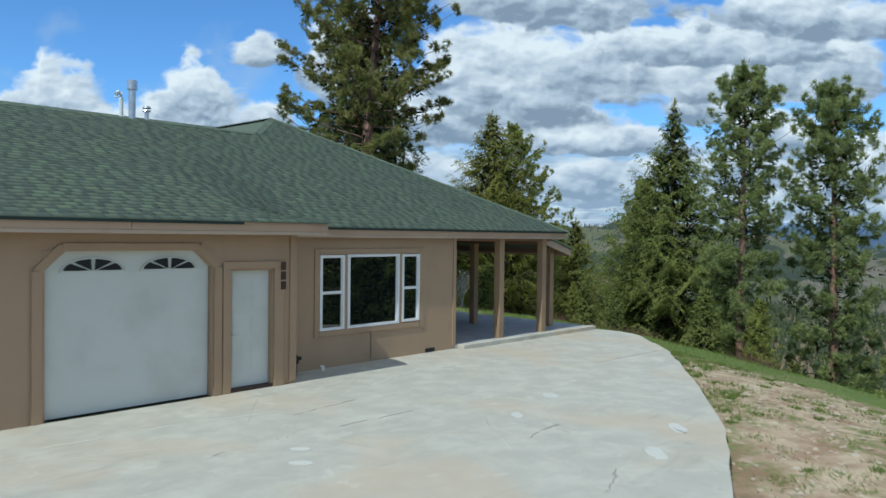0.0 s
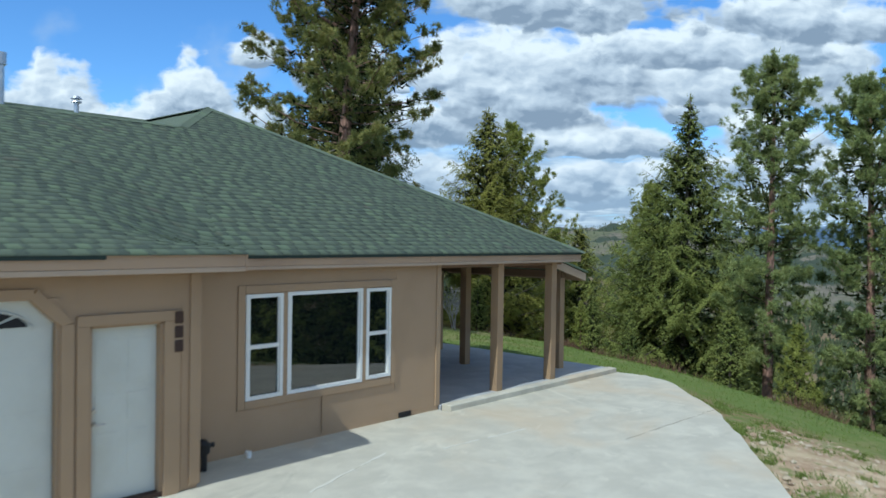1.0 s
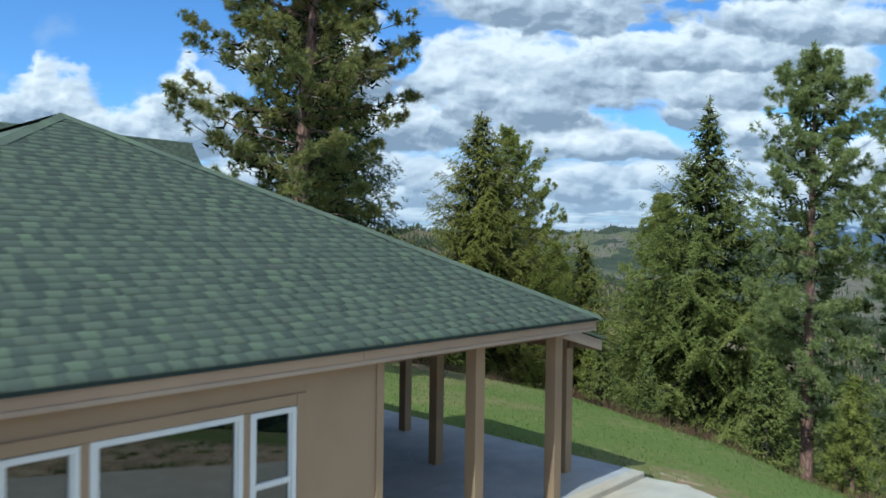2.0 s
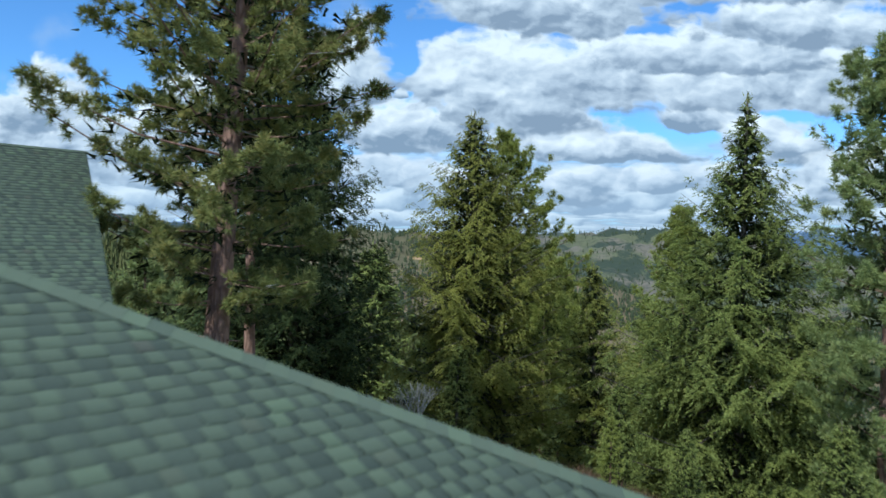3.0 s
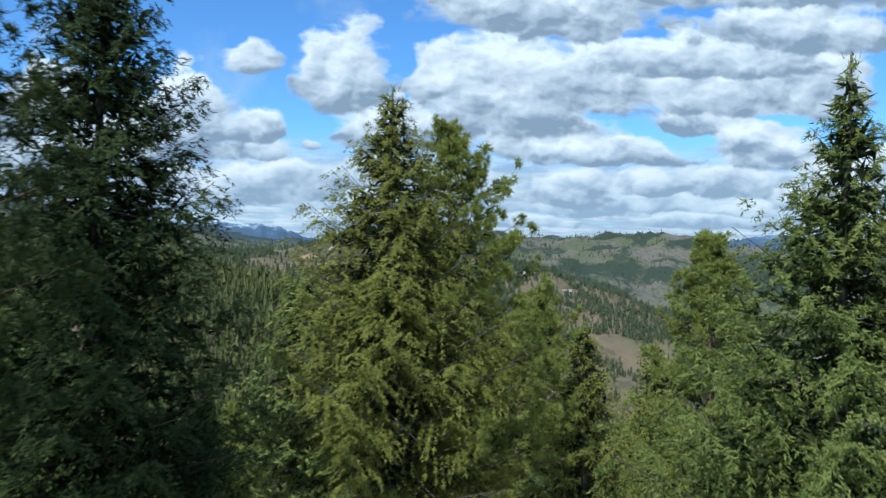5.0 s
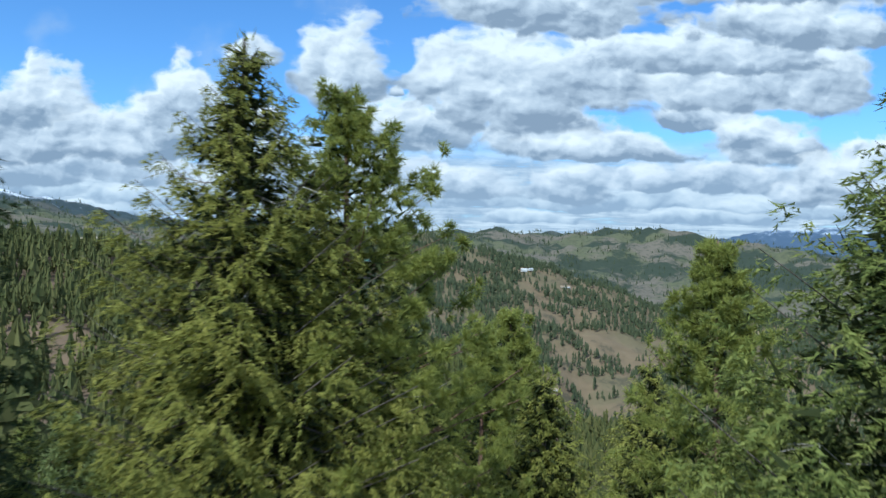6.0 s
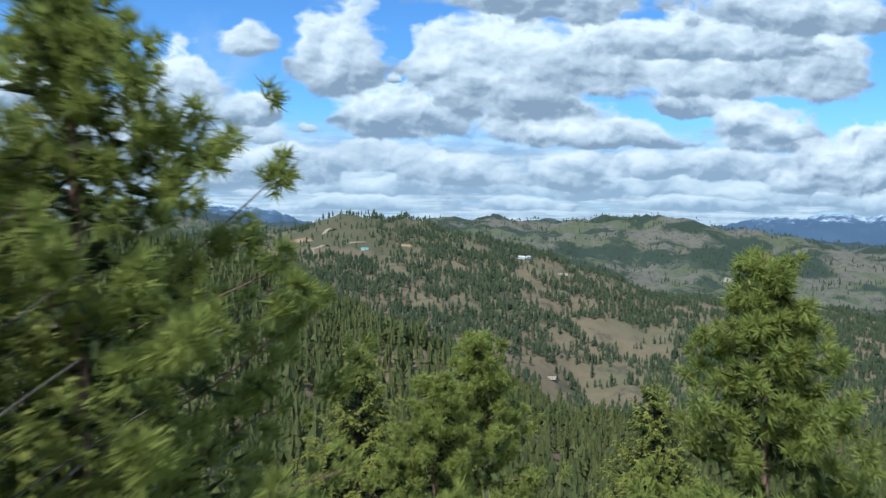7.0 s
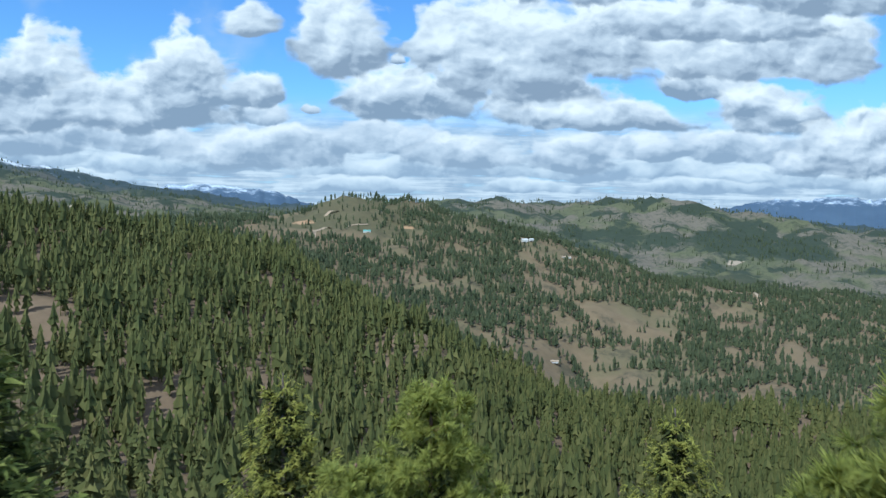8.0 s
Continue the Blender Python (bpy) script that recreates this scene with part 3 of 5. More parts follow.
KERNEL = np.array([1, 3, 4, 3, 1]) / 12
TABLE = np.array([np.convolve(np.pad(row, 2, "edge"), KERNEL, "valid") for row in TABLE])


def wave(x, y, scale, seed):
    """Smooth noise about -1 to 1 over arrays."""
    rng = np.random.RandomState(seed)
    total = np.zeros_like(x, dtype=float)
    for k in range(5):
        a, ph, f = rng.uniform(0, 6.28), rng.uniform(0, 6.28), (1.0 + 0.65 * k) * 6.28 / scale
        total += np.sin((x * math.cos(a) + y * math.sin(a)) * f + ph + 1.3 * np.sin((y * math.cos(a) - x * math.sin(a)) * f * 0.6 + ph * 2)) / (1.3 + 0.5 * k)
    return total / 2.2


def smoothstep(v, lo, hi):
    v = np.clip((v - lo) / (hi - lo), 0, 1)
    return v * v * (3 - 2 * v)


def height(x, y):
    """Height of the ground: a level house pad, a lawn, the wooded slope, the valley and the hills."""
    x, y = np.asarray(x, float), np.asarray(y, float)
    crest = np.interp(y, [-60, -20, -12, -5, 1.6, 7.5, 15, 22, 30, 60], [-20, 0.5, 5.0, 9.2, 13.2, 15.3, 16.3, 15.5, 13.0, 2.0])
    s = x - crest
    lawn = -0.06 - 0.95 * smoothstep(s, -8.5, 0.5) - 0.12 * smoothstep(-y - x * 0.7, 2.0, 9.0)
    fall = np.where(s > -1.0, -0.55 * (np.sqrt((s + 1.0).clip(0) ** 2 + 4.0) - 2.0), 0.0)
    r = np.hypot(x - CX, y - CY)
    bearing = np.degrees(np.arctan2(y - CY, x - CX))
    near = lawn + fall.clip(-105, 0) + 0.10 * wave(x, y, 7.0, 3) * smoothstep(s, -7, 6) + 1.2 * wave(x, y, 45.0, 4) * smoothstep(s, 4, 40)
    b = np.clip(bearing, BEARINGS[0], BEARINGS[-1])
    i = np.clip(np.searchsorted(BEARINGS, b) - 1, 0, len(BEARINGS) - 2)
    f = smoothstep((b - BEARINGS[i]) / (BEARINGS[i + 1] - BEARINGS[i]), 0, 1) * 0.5 + 0.5 * (b - BEARINGS[i]) / (BEARINGS[i + 1] - BEARINGS[i])
    k = np.clip(np.interp(r, R_GRID, np.arange(len(R_GRID))), 0, len(R_GRID) - 1.001)
    k0 = k.astype(int)
    w = k - k0
    far = (TABLE[i, k0] * (1 - w) + TABLE[i, k0 + 1] * w) * (1 - f) + (TABLE[i + 1, k0] * (1 - w) + TABLE[i + 1, k0 + 1] * w) * f
    far = far + wave(x, y, 170.0, 5) * np.interp(r, [200, 900, 2500], [3, 8, 16]) + wave(x, y, 600.0, 6) * np.interp(r, [600, 1500, 3000], [0, 6, 22])
    # gullies down the far ridges
    far = far - np.abs(wave(x, y, 520.0, 8)) * np.interp(r, [1700, 2300, 3000, 3600], [0, 12, 10, 3]) + np.interp(r, [1700, 2300, 3000, 3600], [0, 4, 4, 1])
    # behind and beside the view the ridge goes on level
    side = np.maximum(bearing - 100, -12 - bearing)
    far = far * (1 - smoothstep(side, 0, 40)) + (-8.0) * smoothstep(side, 0, 40)
    return near * (1 - smoothstep(r, 90, 230)) + far * smoothstep(r, 90, 230)


bear = np.concatenate([np.arange(-22, 100, 0.42), np.arange(100, 338, 3.0)])
radii = np.concatenate([np.linspace(0, 60, 76), np.geomspace(61.2, 4800, 210)])
ang, rad = np.meshgrid(np.radians(bear), radii)
gx, gy = CX + rad * np.cos(ang), CY + rad * np.sin(ang)
gz = height(gx, gy)
nb = len(bear)
idx = np.arange(len(radii) * nb).reshape(len(radii), nb)
nxt = np.roll(idx, -1, axis=1)
quads = np.stack([idx[:-1], idx[1:], nxt[1:], nxt[:-1]], -1).reshape(-1, 4)
ground = new("ground", array_mesh("ground", np.stack([gx, gy, gz], -1), quads, M_ground, True))
tagged(ground, "grassy hilltop falling to a wooded valley with dry open hillsides", "ground", kind="structure")


def mountain_range(name, label, rows, r, seed):
    """A far snowy range: bearing and crest height along it."""
    bs = np.linspace(rows[0][0], rows[-1][0], 130)
    crest = np.interp(bs, [a for a, _ in rows], [z for _, z in rows])
    rng = np.random.RandomState(seed)
    crest = crest + np.convolve(rng.uniform(-1, 1, len(bs) + 4), np.ones(5) / 5, "valid") * 22 + rng.uniform(-4, 4, len(bs))
    V = []
    for k, f in enumerate(np.linspace(0, 1, 10)):
        d = r - 900 * (1 - f)
        jag = np.convolve(rng.uniform(-1, 1, len(bs) + 6), np.ones(7) / 7, "valid") * 40 * (1 - f)
        V.append(np.stack([CX + d * np.cos(np.radians(bs)), CY + d * np.sin(np.radians(bs)), -220 + (crest + 220 + jag) * f ** 0.8], -1))
    V = np.array(V)
    n = len(bs)
    q = np.arange(10 * n).reshape(10, n)
    Q = np.stack([q[:-1, :-1], q[:-1, 1:], q[1:, 1:], q[1:, :-1]], -1).reshape(-1, 4)
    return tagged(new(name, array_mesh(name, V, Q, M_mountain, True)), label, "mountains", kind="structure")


mountain_range("backdrop", "distant mountain range with air haze in its blue colour and patches of snow", [(4, 70), (8, 92), (12, 112), (15, 110), (17, 104), (20, 88), (23, 30), (26, -50)], 4870, 11)
mountain_range("backdrop", "far peaks coloured blue with air haze, snow on their crests", [(50, -40), (53, 40), (55.5, 95), (58.5, 130), (62, 120), (66, 60), (70, -20)], 4860, 12)

# concrete drive with its curved outer edge
edge = [(5.95, -0.24), (6.05, -1.0), (5.75, -1.75), (4.9, -2.55), (3.75, -3.65), (2.3, -4.65), (0.3, -5.95), (-2.75, -7.8), (-5.6, -9.1), (-9.5, -10.9), (-14.5, -13.5), (-22, -17.5)]
outer = []
for i in range(len(edge) - 1):
    for k in range(5):
        a, c = Vector(edge[i]), Vector(edge[i + 1])
        p = a.lerp(c, k / 5)
        outer.append((p.x + random.uniform(-0.03, 0.03), p.y + random.uniform(-0.03, 0.03), 0.0))
outer += [(-24, -18.5, 0), (-24, -0.86, 0), (-5.32, -0.86, 0), (-5.32, -0.01, 0), (-0.02, -0.01, 0), (-0.02, -0.3, 0), (5.95, -0.3, 0)]
drive = part("drive", Geo().poly([(x, y, -0.16) for x, y, _ in outer], (0, 0, 0.16)), M_drive)
tagged(drive, "pale weathered concrete drive with stains and hairline cracks", "driveway", kind="structure")

# cracks and patched spots in the drive
M_crack_pale = painted("pale_crack_filler", (0.61, 0.58, 0.49), (0.5, 0.47, 0.4), 0.5, 0.9, 9.0, 0.2)
M_crack_dark = painted("open_crack", (0.32, 0.28, 0.22), (0.18, 0.15, 0.12), 0.5, 0.95, 9.0, 0.2)


def crack(line, wide, mat, label, seed):
    """A wandering crack: a thin ribbon just proud of the slab."""
    rng = random.Random(seed)
    g = Geo()
    pts = [Vector(line[i]).lerp(Vector(line[i + 1]), k / 6) for i in range(len(line) - 1) for k in range(6)] + [Vector(line[-1])]
    pts = [p + Vector((rng.uniform(-1, 1), rng.uniform(-1, 1))) * 0.025 for p in pts]
    for p, q in zip(pts, pts[1:]):
        if rng.random() < 0.12:
            continue
        n = Vector((p.y - q.y, q.x - p.x)).normalized() * wide / 2
        a, b = n * rng.uniform(0.4, 1.1), n * rng.uniform(0.4, 1.1)
        g.poly([(p.x - a.x, p.y - a.y, 0.001), (q.x - b.x, q.y - b.y, 0.001), (q.x + b.x, q.y + b.y, 0.001), (p.x + a.x, p.y + a.y, 0.001)], (0, 0, 0.003))
    part("crack", g, mat, drive, label)


for k, line in enumerate(([(-10.26, -2.14), (-9.09, -2.18), (-8.15, -2.24), (-6.71, -2.52)], [(-4.41, -2.0), (-3.63, -1.71), (-2.6, -1.42)], [(-1.86, -1.81), (-0.88, -1.88), (0.0, -2.0)])):
    crack(line, 0.05, M_crack_pale, "pale filled crack", 50 + k)
for k, line in enumerate(([(0.67, -3.5), (1.77, -3.53), (2.99, -3.58), (3.79, -3.6)], [(-6.75, -2.88), (-6.15, -2.79), (-5.4, -2.72)], [(-6.7, -3.86), (-5.84, -3.9), (-5.14, -3.92)], [(-8.71, -3.92), (-8.48, -3.87)], [(-7.7, -3.83), (-7.52, -3.85)], [(-5.59, -7.67), (-5.97, -7.87), (-6.38, -8.04)], [(-5.2, -6.15), (-4.8, -6.0), (-4.33, -6.02)])):
    crack(line, 0.018, M_crack_dark, "dark hairline crack", 60 + k)
spots = random.Random(70)
for x, y, rx, ry in ((-4.65, -7.7, 0.12, 0.30), (-3.26, -7.33, 0.12, 0.32), (-4.31, -5.22, 0.10, 0.22), (-2.75, -4.75, 0.14, 0.25), (-8.1, -4.9, 0.16, 0.10), (-7.75, -4.42, 0.15, 0.10)):
    ring = [2 * math.pi * i / 14 for i in range(14)]
    part("patch", Geo().poly([(x + 0.69 * (rx * math.cos(a) * 0.9) + 0.72 * ry * math.sin(a) * spots.uniform(0.7, 1.15), y - 0.72 * rx * math.cos(a) + 0.69 * ry * math.sin(a) * spots.uniform(0.7, 1.15), 0.001) for a in ring], (0, 0, 0.003)), M_crack_pale, drive, "pale patched spot")

# porch slab with a raised front lip
slab = part("porch_slab", Geo().box(0.0, 5.95, -0.06, 13.0, -0.2, 0.085), M_slab, bevel=0.008)
tagged(slab, "grey concrete porch slab in the shade of the roof", "porch floor", kind="structure")
lip = Geo().poly([(0.02, -0.30, -0.2), (5.9, -0.30, -0.2), (5.9, -0.065, -0.2), (0.02, -0.065, -0.2)], (0, 0, 0.31))
kerb = part("kerb", lip, M_drive, bevel=0.015)
tagged(kerb, "low concrete lip along the edge of the porch slab", "kerb", kind="structure")

# ---- house ----
house = new("house")
tagged(house, "single-storey tan house with green hip roof, garage and corner porch", "house")
PITCH = 0.527


def main_z(y):
    return 2.90 + PITCH * (y + 0.21)


def garage_z(y):
    return 2.95 + 0.423 * (y + 1.2)


def seam_x(y):
    """Where the garage roof ends against the main slope."""
    return -4.83 + 0.22 * (y + 1.235) if y < -0.2 else -4.60 + (y + 0.2) * 0.40


def ease(v):
    v = min(1.0, max(0.0, v))
    return v * v * (3 - 2 * v)


def garage_surf(x, y):
    """The garage slope, which sinks to the main slope where the two are woven together."""
    z = garage_z(y)
    return z - max(0.0, z - main_z(y) - 0.012) * ease((x + 6.6) / (seam_x(y) + 6.6)) * ease((y + 1.2) / 1.4)


def wall_with_holes(name, x0, x1, y_front, thick, z0, z1, holes, label):
    """A wall in the x-z plane with rectangular holes (xa, xb, za, zb) through it."""
    wall = None
    xs = sorted({x0, x1, *(h[0] for h in holes), *(h[1] for h in holes)})
    for a, b in zip(xs, xs[1:]):
        mine = sorted((h for h in holes if h[0] <= a and h[1] >= b), key=lambda h: h[2])
        lo = z0
        for h in mine + [(a, b, z1, z1)]:
            if h[2] > lo + 0.001:
                block = Geo().box(a, b, y_front, y_front + thick, lo, h[2])
                if wall is None:
                    wall = part(name, block, M_siding, house, label)
                else:
                    part("wall_panel", block, M_siding, wall)
            lo = h[3]
    return wall


def lap_boards(wall, x0, x1, y, z0, z1, holes, pitch=0.2):
    """Lapped siding boards on a wall, cut round the holes, each a piece of its own."""
    z = z0
    while z < z1 - 0.03:
        top = min(z + pitch, z1)
        spans = [(x0, x1)]
        for h in holes:
            if h[2] < top - 0.01 and h[3] > z + 0.01:
                spans = [s for a, b in spans for s in ((a, min(b, h[0])), (max(a, h[1]), b)) if s[1] - s[0] > 0.01]
        for a, b in spans:
            g = Geo()
            g.v = [(a, y - 0.005, z), (b, y - 0.005, z), (b, y - 0.003, top), (a, y - 0.003, top), (a, y + 0.002, z), (b, y + 0.002, z), (b, y + 0.002, top), (a, y + 0.002, top)]
            g.f = [(0, 1, 2, 3), (4, 7, 6, 5), (0, 4, 5, 1), (3, 2, 6, 7), (0, 3, 7, 4), (1, 5, 6, 2)]
            part("siding_board", g, M_siding, wall)
        z = top


WIN = [(-4.09, -3.45, 0.76, 2.30), (-3.37, -1.88, 0.76, 2.31), (-1.80, -1.24, 0.78, 2.30)]
front = wall_with_holes("window_wall", -5.3, 0.0, 0.0, 0.15, 0.0, 2.70, WIN, "tan lap-sided wall under the eave")
trim_hole = [(-4.22, -1.11, 0.64, 2.43)]
lap_boards(front, -5.29, -0.07, 0.0, 0.10, 2.68, trim_hole, 0.205)
# garage front: door openings
GD = (-9.60, -6.94, 0.0, 2.45)
SD = (-6.62, -5.76, 0.0, 2.11)
gar = wall_with_holes("garage_wall", -16.0, -5.3, -0.85, 0.15, 0.0, 2.95, [GD, SD], "tan lap-sided garage front")
lap_boards(gar, -15.9, -5.42, -0.85, 0.10, 2.72, [(-9.78, -6.76, 0.0, 2.56), (-6.80, -5.52, 0.0, 2.27)], 0.205)
part("side_wall", Geo().box(-5.45, -5.3, -0.70, 0.16, 0.0, 2.9), M_siding, house, "short return wall beside the garage")
part("east_wall", Geo().box(-0.15, 0.0, 0.15, 12.0, 0.0, 2.7), M_siding, house, "tan wall along the porch")
part("back_wall", Geo().box(-16.0, 0.0, 20.5, 20.65, 0.0, 2.7), M_siding, house)
part("west_wall", Geo().box(-16.15, -16.0, -0.85, 20.65, 0.0, 2.9), M_siding, house)
part("wing_wall", Geo().box(0.0, 3.5, 12.0, 12.15, 0.0, 4.4), M_siding, house)
part("foundation", Geo().box(-5.28, -0.01, -0.008, 0.10, -0.1, 0.10), M_siding, house, "tan painted base board")
part("foundation", Geo().box(-16, -9.8, -0.858, -0.75, -0.1, 0.10), M_siding, house, "tan painted base board")


def trim_board(name, x0, x1, y0, y1, z0, z1, mat=None, parent=None, label=""):
    return part(name, Geo().box(x0, x1, y0, y1, z0, z1), mat or M_trim, parent or house, label, 0.004)


# corner boards
trim_board("corner_board", -0.10, 0.012, -0.028, -0.002, 0.08, 2.68)
trim_board("corner_board", -5.42, -5.288, -0.885, -0.852, 0.06, 2.72)
trim_board("corner_board", -5.298, -5.27, -0.88, -0.74, 0.06, 2.72)
# window surround
for x0, x1, z0, z1 in [(-4.22, -4.10, 0.64, 2.43), (-1.23, -1.11, 0.64, 2.43), (-4.098, -1.232, 2.315, 2.43), (-4.098, -1.232, 0.64, 0.755), (-3.448, -3.372, 0.757, 2.313), (-1.878, -1.802, 0.757, 2.313)]:
    trim_board("window_trim", x0, x1, -0.026, -0.002, z0, z1)
# garage door surround with cut upper corners
for x0, x1, z0, z1 in [(-9.75, -9.605, 0.0, 2.16), (-6.935, -6.79, 0.0, 2.16)]:
    trim_board("door_trim", x0, x1, -0.885, -0.852, z0, z1)
trim_board("door_trim", -9.34, -7.20, -0.885, -0.852, 2.44, 2.56)
for s, xc in ((1, -9.605), (-1, -6.935)):
    part("door_trim", Geo().poly([(xc, -0.884, 2.15), (xc + s * 0.29, -0.884, 2.445), (xc + s * 0.24, -0.884, 2.555), (xc - s * 0.14, -0.884, 2.18)], (0, 0.033, 0)), M_trim, house)
    part("corner_filler", Geo().poly([(xc, -0.868, 2.14), (xc + s * 0.32, -0.868, 2.452), (xc, -0.868, 2.452)], (0, 0.14, 0)), M_siding, house)
for x0, x1, z0, z1 in [(-6.77, -6.625, 0.0, 2.115), (-5.755, -5.55, 0.0, 2.115), (-6.77, -5.55, 2.117, 2.24)]:
    trim_board("door_trim", x0, x1, -0.888, -0.852, z0, z1)
part("jamb", Geo().box(-6.62, -6.59, -0.85, -0.72, 0.05, 2.09).box(-5.79, -5.76, -0.85, -0.72, 0.05, 2.09).box(-6.59, -5.79, -0.85, -0.72, 2.085, 2.11), M_trim, house)
part("jamb", Geo().box(-9.60, -9.57, -0.85, -0.75, 0.0, 2.45), M_trim, house)
part("jamb", Geo().box(-6.97, -6.94, -0.85, -0.75, 0.0, 2.45), M_trim, house)
part("vertical_seam", Geo().box(-2.70, -2.66, -0.027, -0.010, 0.06, 0.637), M_trim, house)

# garage door: four panels, fan lights in the top one
gdoor = part("garage_door", Geo().box(-9.57, -6.97, -0.735, -0.70, 0.0, 2.44), M_white, house, "white sectional garage door with fan lights")
for k in range(4):
    part("door_panel", Geo().box(-9.565, -6.975, -0.7395, -0.736, 0.016 + k * 0.606, 0.6205 + k * 0.606), M_white, gdoor, "white steel panel", 0.001)
part("bottom_seal", Geo().box(-9.56, -6.98, -0.755, -0.736, 0.0, 0.015), M_black, gdoor, "black rubber seal")


def fan_light(xc, z, half, tall, parent):
    """A half-round light of four panes in a white frame, split by muntins."""
    for k in range(4):
        a0, a1 = math.pi * (k + 0.10) / 4, math.pi * (k + 0.90) / 4
        pts = [(xc + 0.13 * half * math.cos((a0 + a1) / 2), -0.7585, z + 0.08 * tall)]
        for i in range(7):
            a = a0 + (a1 - a0) * i / 6
            pts.append((xc + half * math.cos(a), -0.7585, z + tall * math.sin(a)))
        part("pane", Geo().poly(pts, (0, 0.005, 0)), M_black, parent, "dark glass")
    rim = [(xc + half * 1.12 * math.cos(math.pi * i / 14), -0.757, z - 0.02 + tall * 1.18 * math.sin(math.pi * i / 14)) for i in range(15)]
    part("fan_frame", Geo().tube(rim, [0.012] * 15, 6), M_white, parent)


for xc in (-8.86, -7.66):
    fan_light(xc, 2.135, 0.43, 0.185, gdoor)

# side door
sdoor = part("side_door", Geo().box(-6.59, -5.79, -0.745, -0.70, 0.06, 2.085), M_white, house, "white panelled steel door", 0.003)
for z0, z1, w in ((1.42, 1.93, 0.28), (0.32, 0.86, 0.28), (0.98, 1.30, 0.28)):
    for xc in (-6.38, -6.0):
        g = Geo().box(xc - w / 2, xc + w / 2, -0.750, -0.7455, z0, z1)
        part("door_moulding", g, M_white, sdoor, "", 0.003)
part("door_handle", Geo().tube([(-6.53, -0.745, 0.98), (-6.53, -0.80, 0.98)], [0.03, 0.022], 10).tube([(-6.53, -0.80, 0.98), (-6.42, -0.805, 0.975)], [0.012, 0.009], 8), M_chrome, sdoor, "steel lever handle")
part("deadbolt", Geo().tube([(-6.53, -0.745, 1.13), (-6.53, -0.775, 1.13)], [0.03, 0.027], 12), M_chrome, sdoor, "round steel deadbolt")
part("threshold", Geo().box(-6.62, -5.76, -0.86, -0.70, 0.0, 0.058), M_rust, house, "dark metal threshold")
# house number, unreadable bars
for k in range(3):
    part("number_plate", Geo().box(-5.63, -5.52, -0.902, -0.8885, 2.08 - k * 0.175, 2.225 - k * 0.175), M_rust, house, "dark rusty metal plate", 0.02)


# windows
def window(x0, x1, z0, z1, sash, label):
    w = part("window", Geo().box(x0, x0 + 0.055, -0.03, 0.08, z0, z1).box(x1 - 0.055, x1, -0.03, 0.08, z0, z1).box(x0 + 0.055, x1 - 0.055, -0.03, 0.08, z1 - 0.055, z1).box(x0 + 0.055, x1 - 0.055, -0.03, 0.08, z0, z0 + 0.055), M_vinyl, house, label)
    if sash:
        zc = (z0 + z1) / 2
        part("sash_rail", Geo().box(x0 + 0.057, x1 - 0.057, -0.02, 0.05, zc - 0.03, zc + 0.03), M_vinyl, w, "", 0.004)
        for a, b in ((z0 + 0.055, zc - 0.031), (zc + 0.031, z1 - 0.055)):
            part("sash_frame", Geo().box(x0 + 0.057, x0 + 0.08, -0.012, 0.04, a, b), M_vinyl, w)
            part("sash_frame", Geo().box(x1 - 0.08, x1 - 0.057, -0.012, 0.04, a, b), M_vinyl, w)
            part("pane", Geo().box(x0 + 0.081, x1 - 0.081, 0.012, 0.018, a, b), M_glass, w, "dark reflecting glass")
    else:
        part("sash_frame", Geo().box(x0 + 0.057, x0 + 0.085, -0.012, 0.04, z0 + 0.057, z1 - 0.057), M_vinyl, w)
        part("sash_frame", Geo().box(x1 - 0.085, x1 - 0.057, -0.012, 0.04, z0 + 0.057, z1 - 0.057), M_vinyl, w)
        part("pane", Geo().box(x0 + 0.086, x1 - 0.086, 0.012, 0.018, z0 + 0.056, z1 - 0.056), M_glass, w, "dark reflecting glass")
    return w


window(*WIN[0], True, "narrow white double-hung window")
window(*WIN[1], False, "large white picture window")
window(*WIN[2], True, "narrow white double-hung window")
# added lining; the room's dimness is set in its dark colour
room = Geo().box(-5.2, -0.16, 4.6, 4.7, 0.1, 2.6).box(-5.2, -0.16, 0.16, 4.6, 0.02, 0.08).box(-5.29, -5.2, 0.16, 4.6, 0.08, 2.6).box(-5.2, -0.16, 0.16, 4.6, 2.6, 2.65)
part("room_lining", room, M_room, house, "added room lining, coloured dark for dimness behind the windows")

# posts
for x, y, z1 in ((1.80, 0.09, 2.72), (3.67, 0.09, 2.72), (3.72, 2.62, 2.75), (4.98, 0.75, 2.40), (3.72, 6.2, 2.75), (4.98, 4.7, 2.40)):
    part("post", Geo().box(x - 0.095, x + 0.095, y - 0.095, y + 0.095, 0.08, z1), M_post, house, "square tan wooden porch post", 0.008)
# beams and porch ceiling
part("beam", Geo().box(0.0, 3.95, 0.0, 0.18, 2.60, 2.74), M_soffit, house, "dark brown beam", 0.006)
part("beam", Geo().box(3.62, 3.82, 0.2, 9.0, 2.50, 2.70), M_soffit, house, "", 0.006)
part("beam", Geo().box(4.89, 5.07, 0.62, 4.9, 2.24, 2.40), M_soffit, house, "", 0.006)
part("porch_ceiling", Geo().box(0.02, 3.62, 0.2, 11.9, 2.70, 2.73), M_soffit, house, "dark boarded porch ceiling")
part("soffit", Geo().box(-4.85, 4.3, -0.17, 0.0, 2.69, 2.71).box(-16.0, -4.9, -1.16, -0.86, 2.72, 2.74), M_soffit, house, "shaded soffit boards")

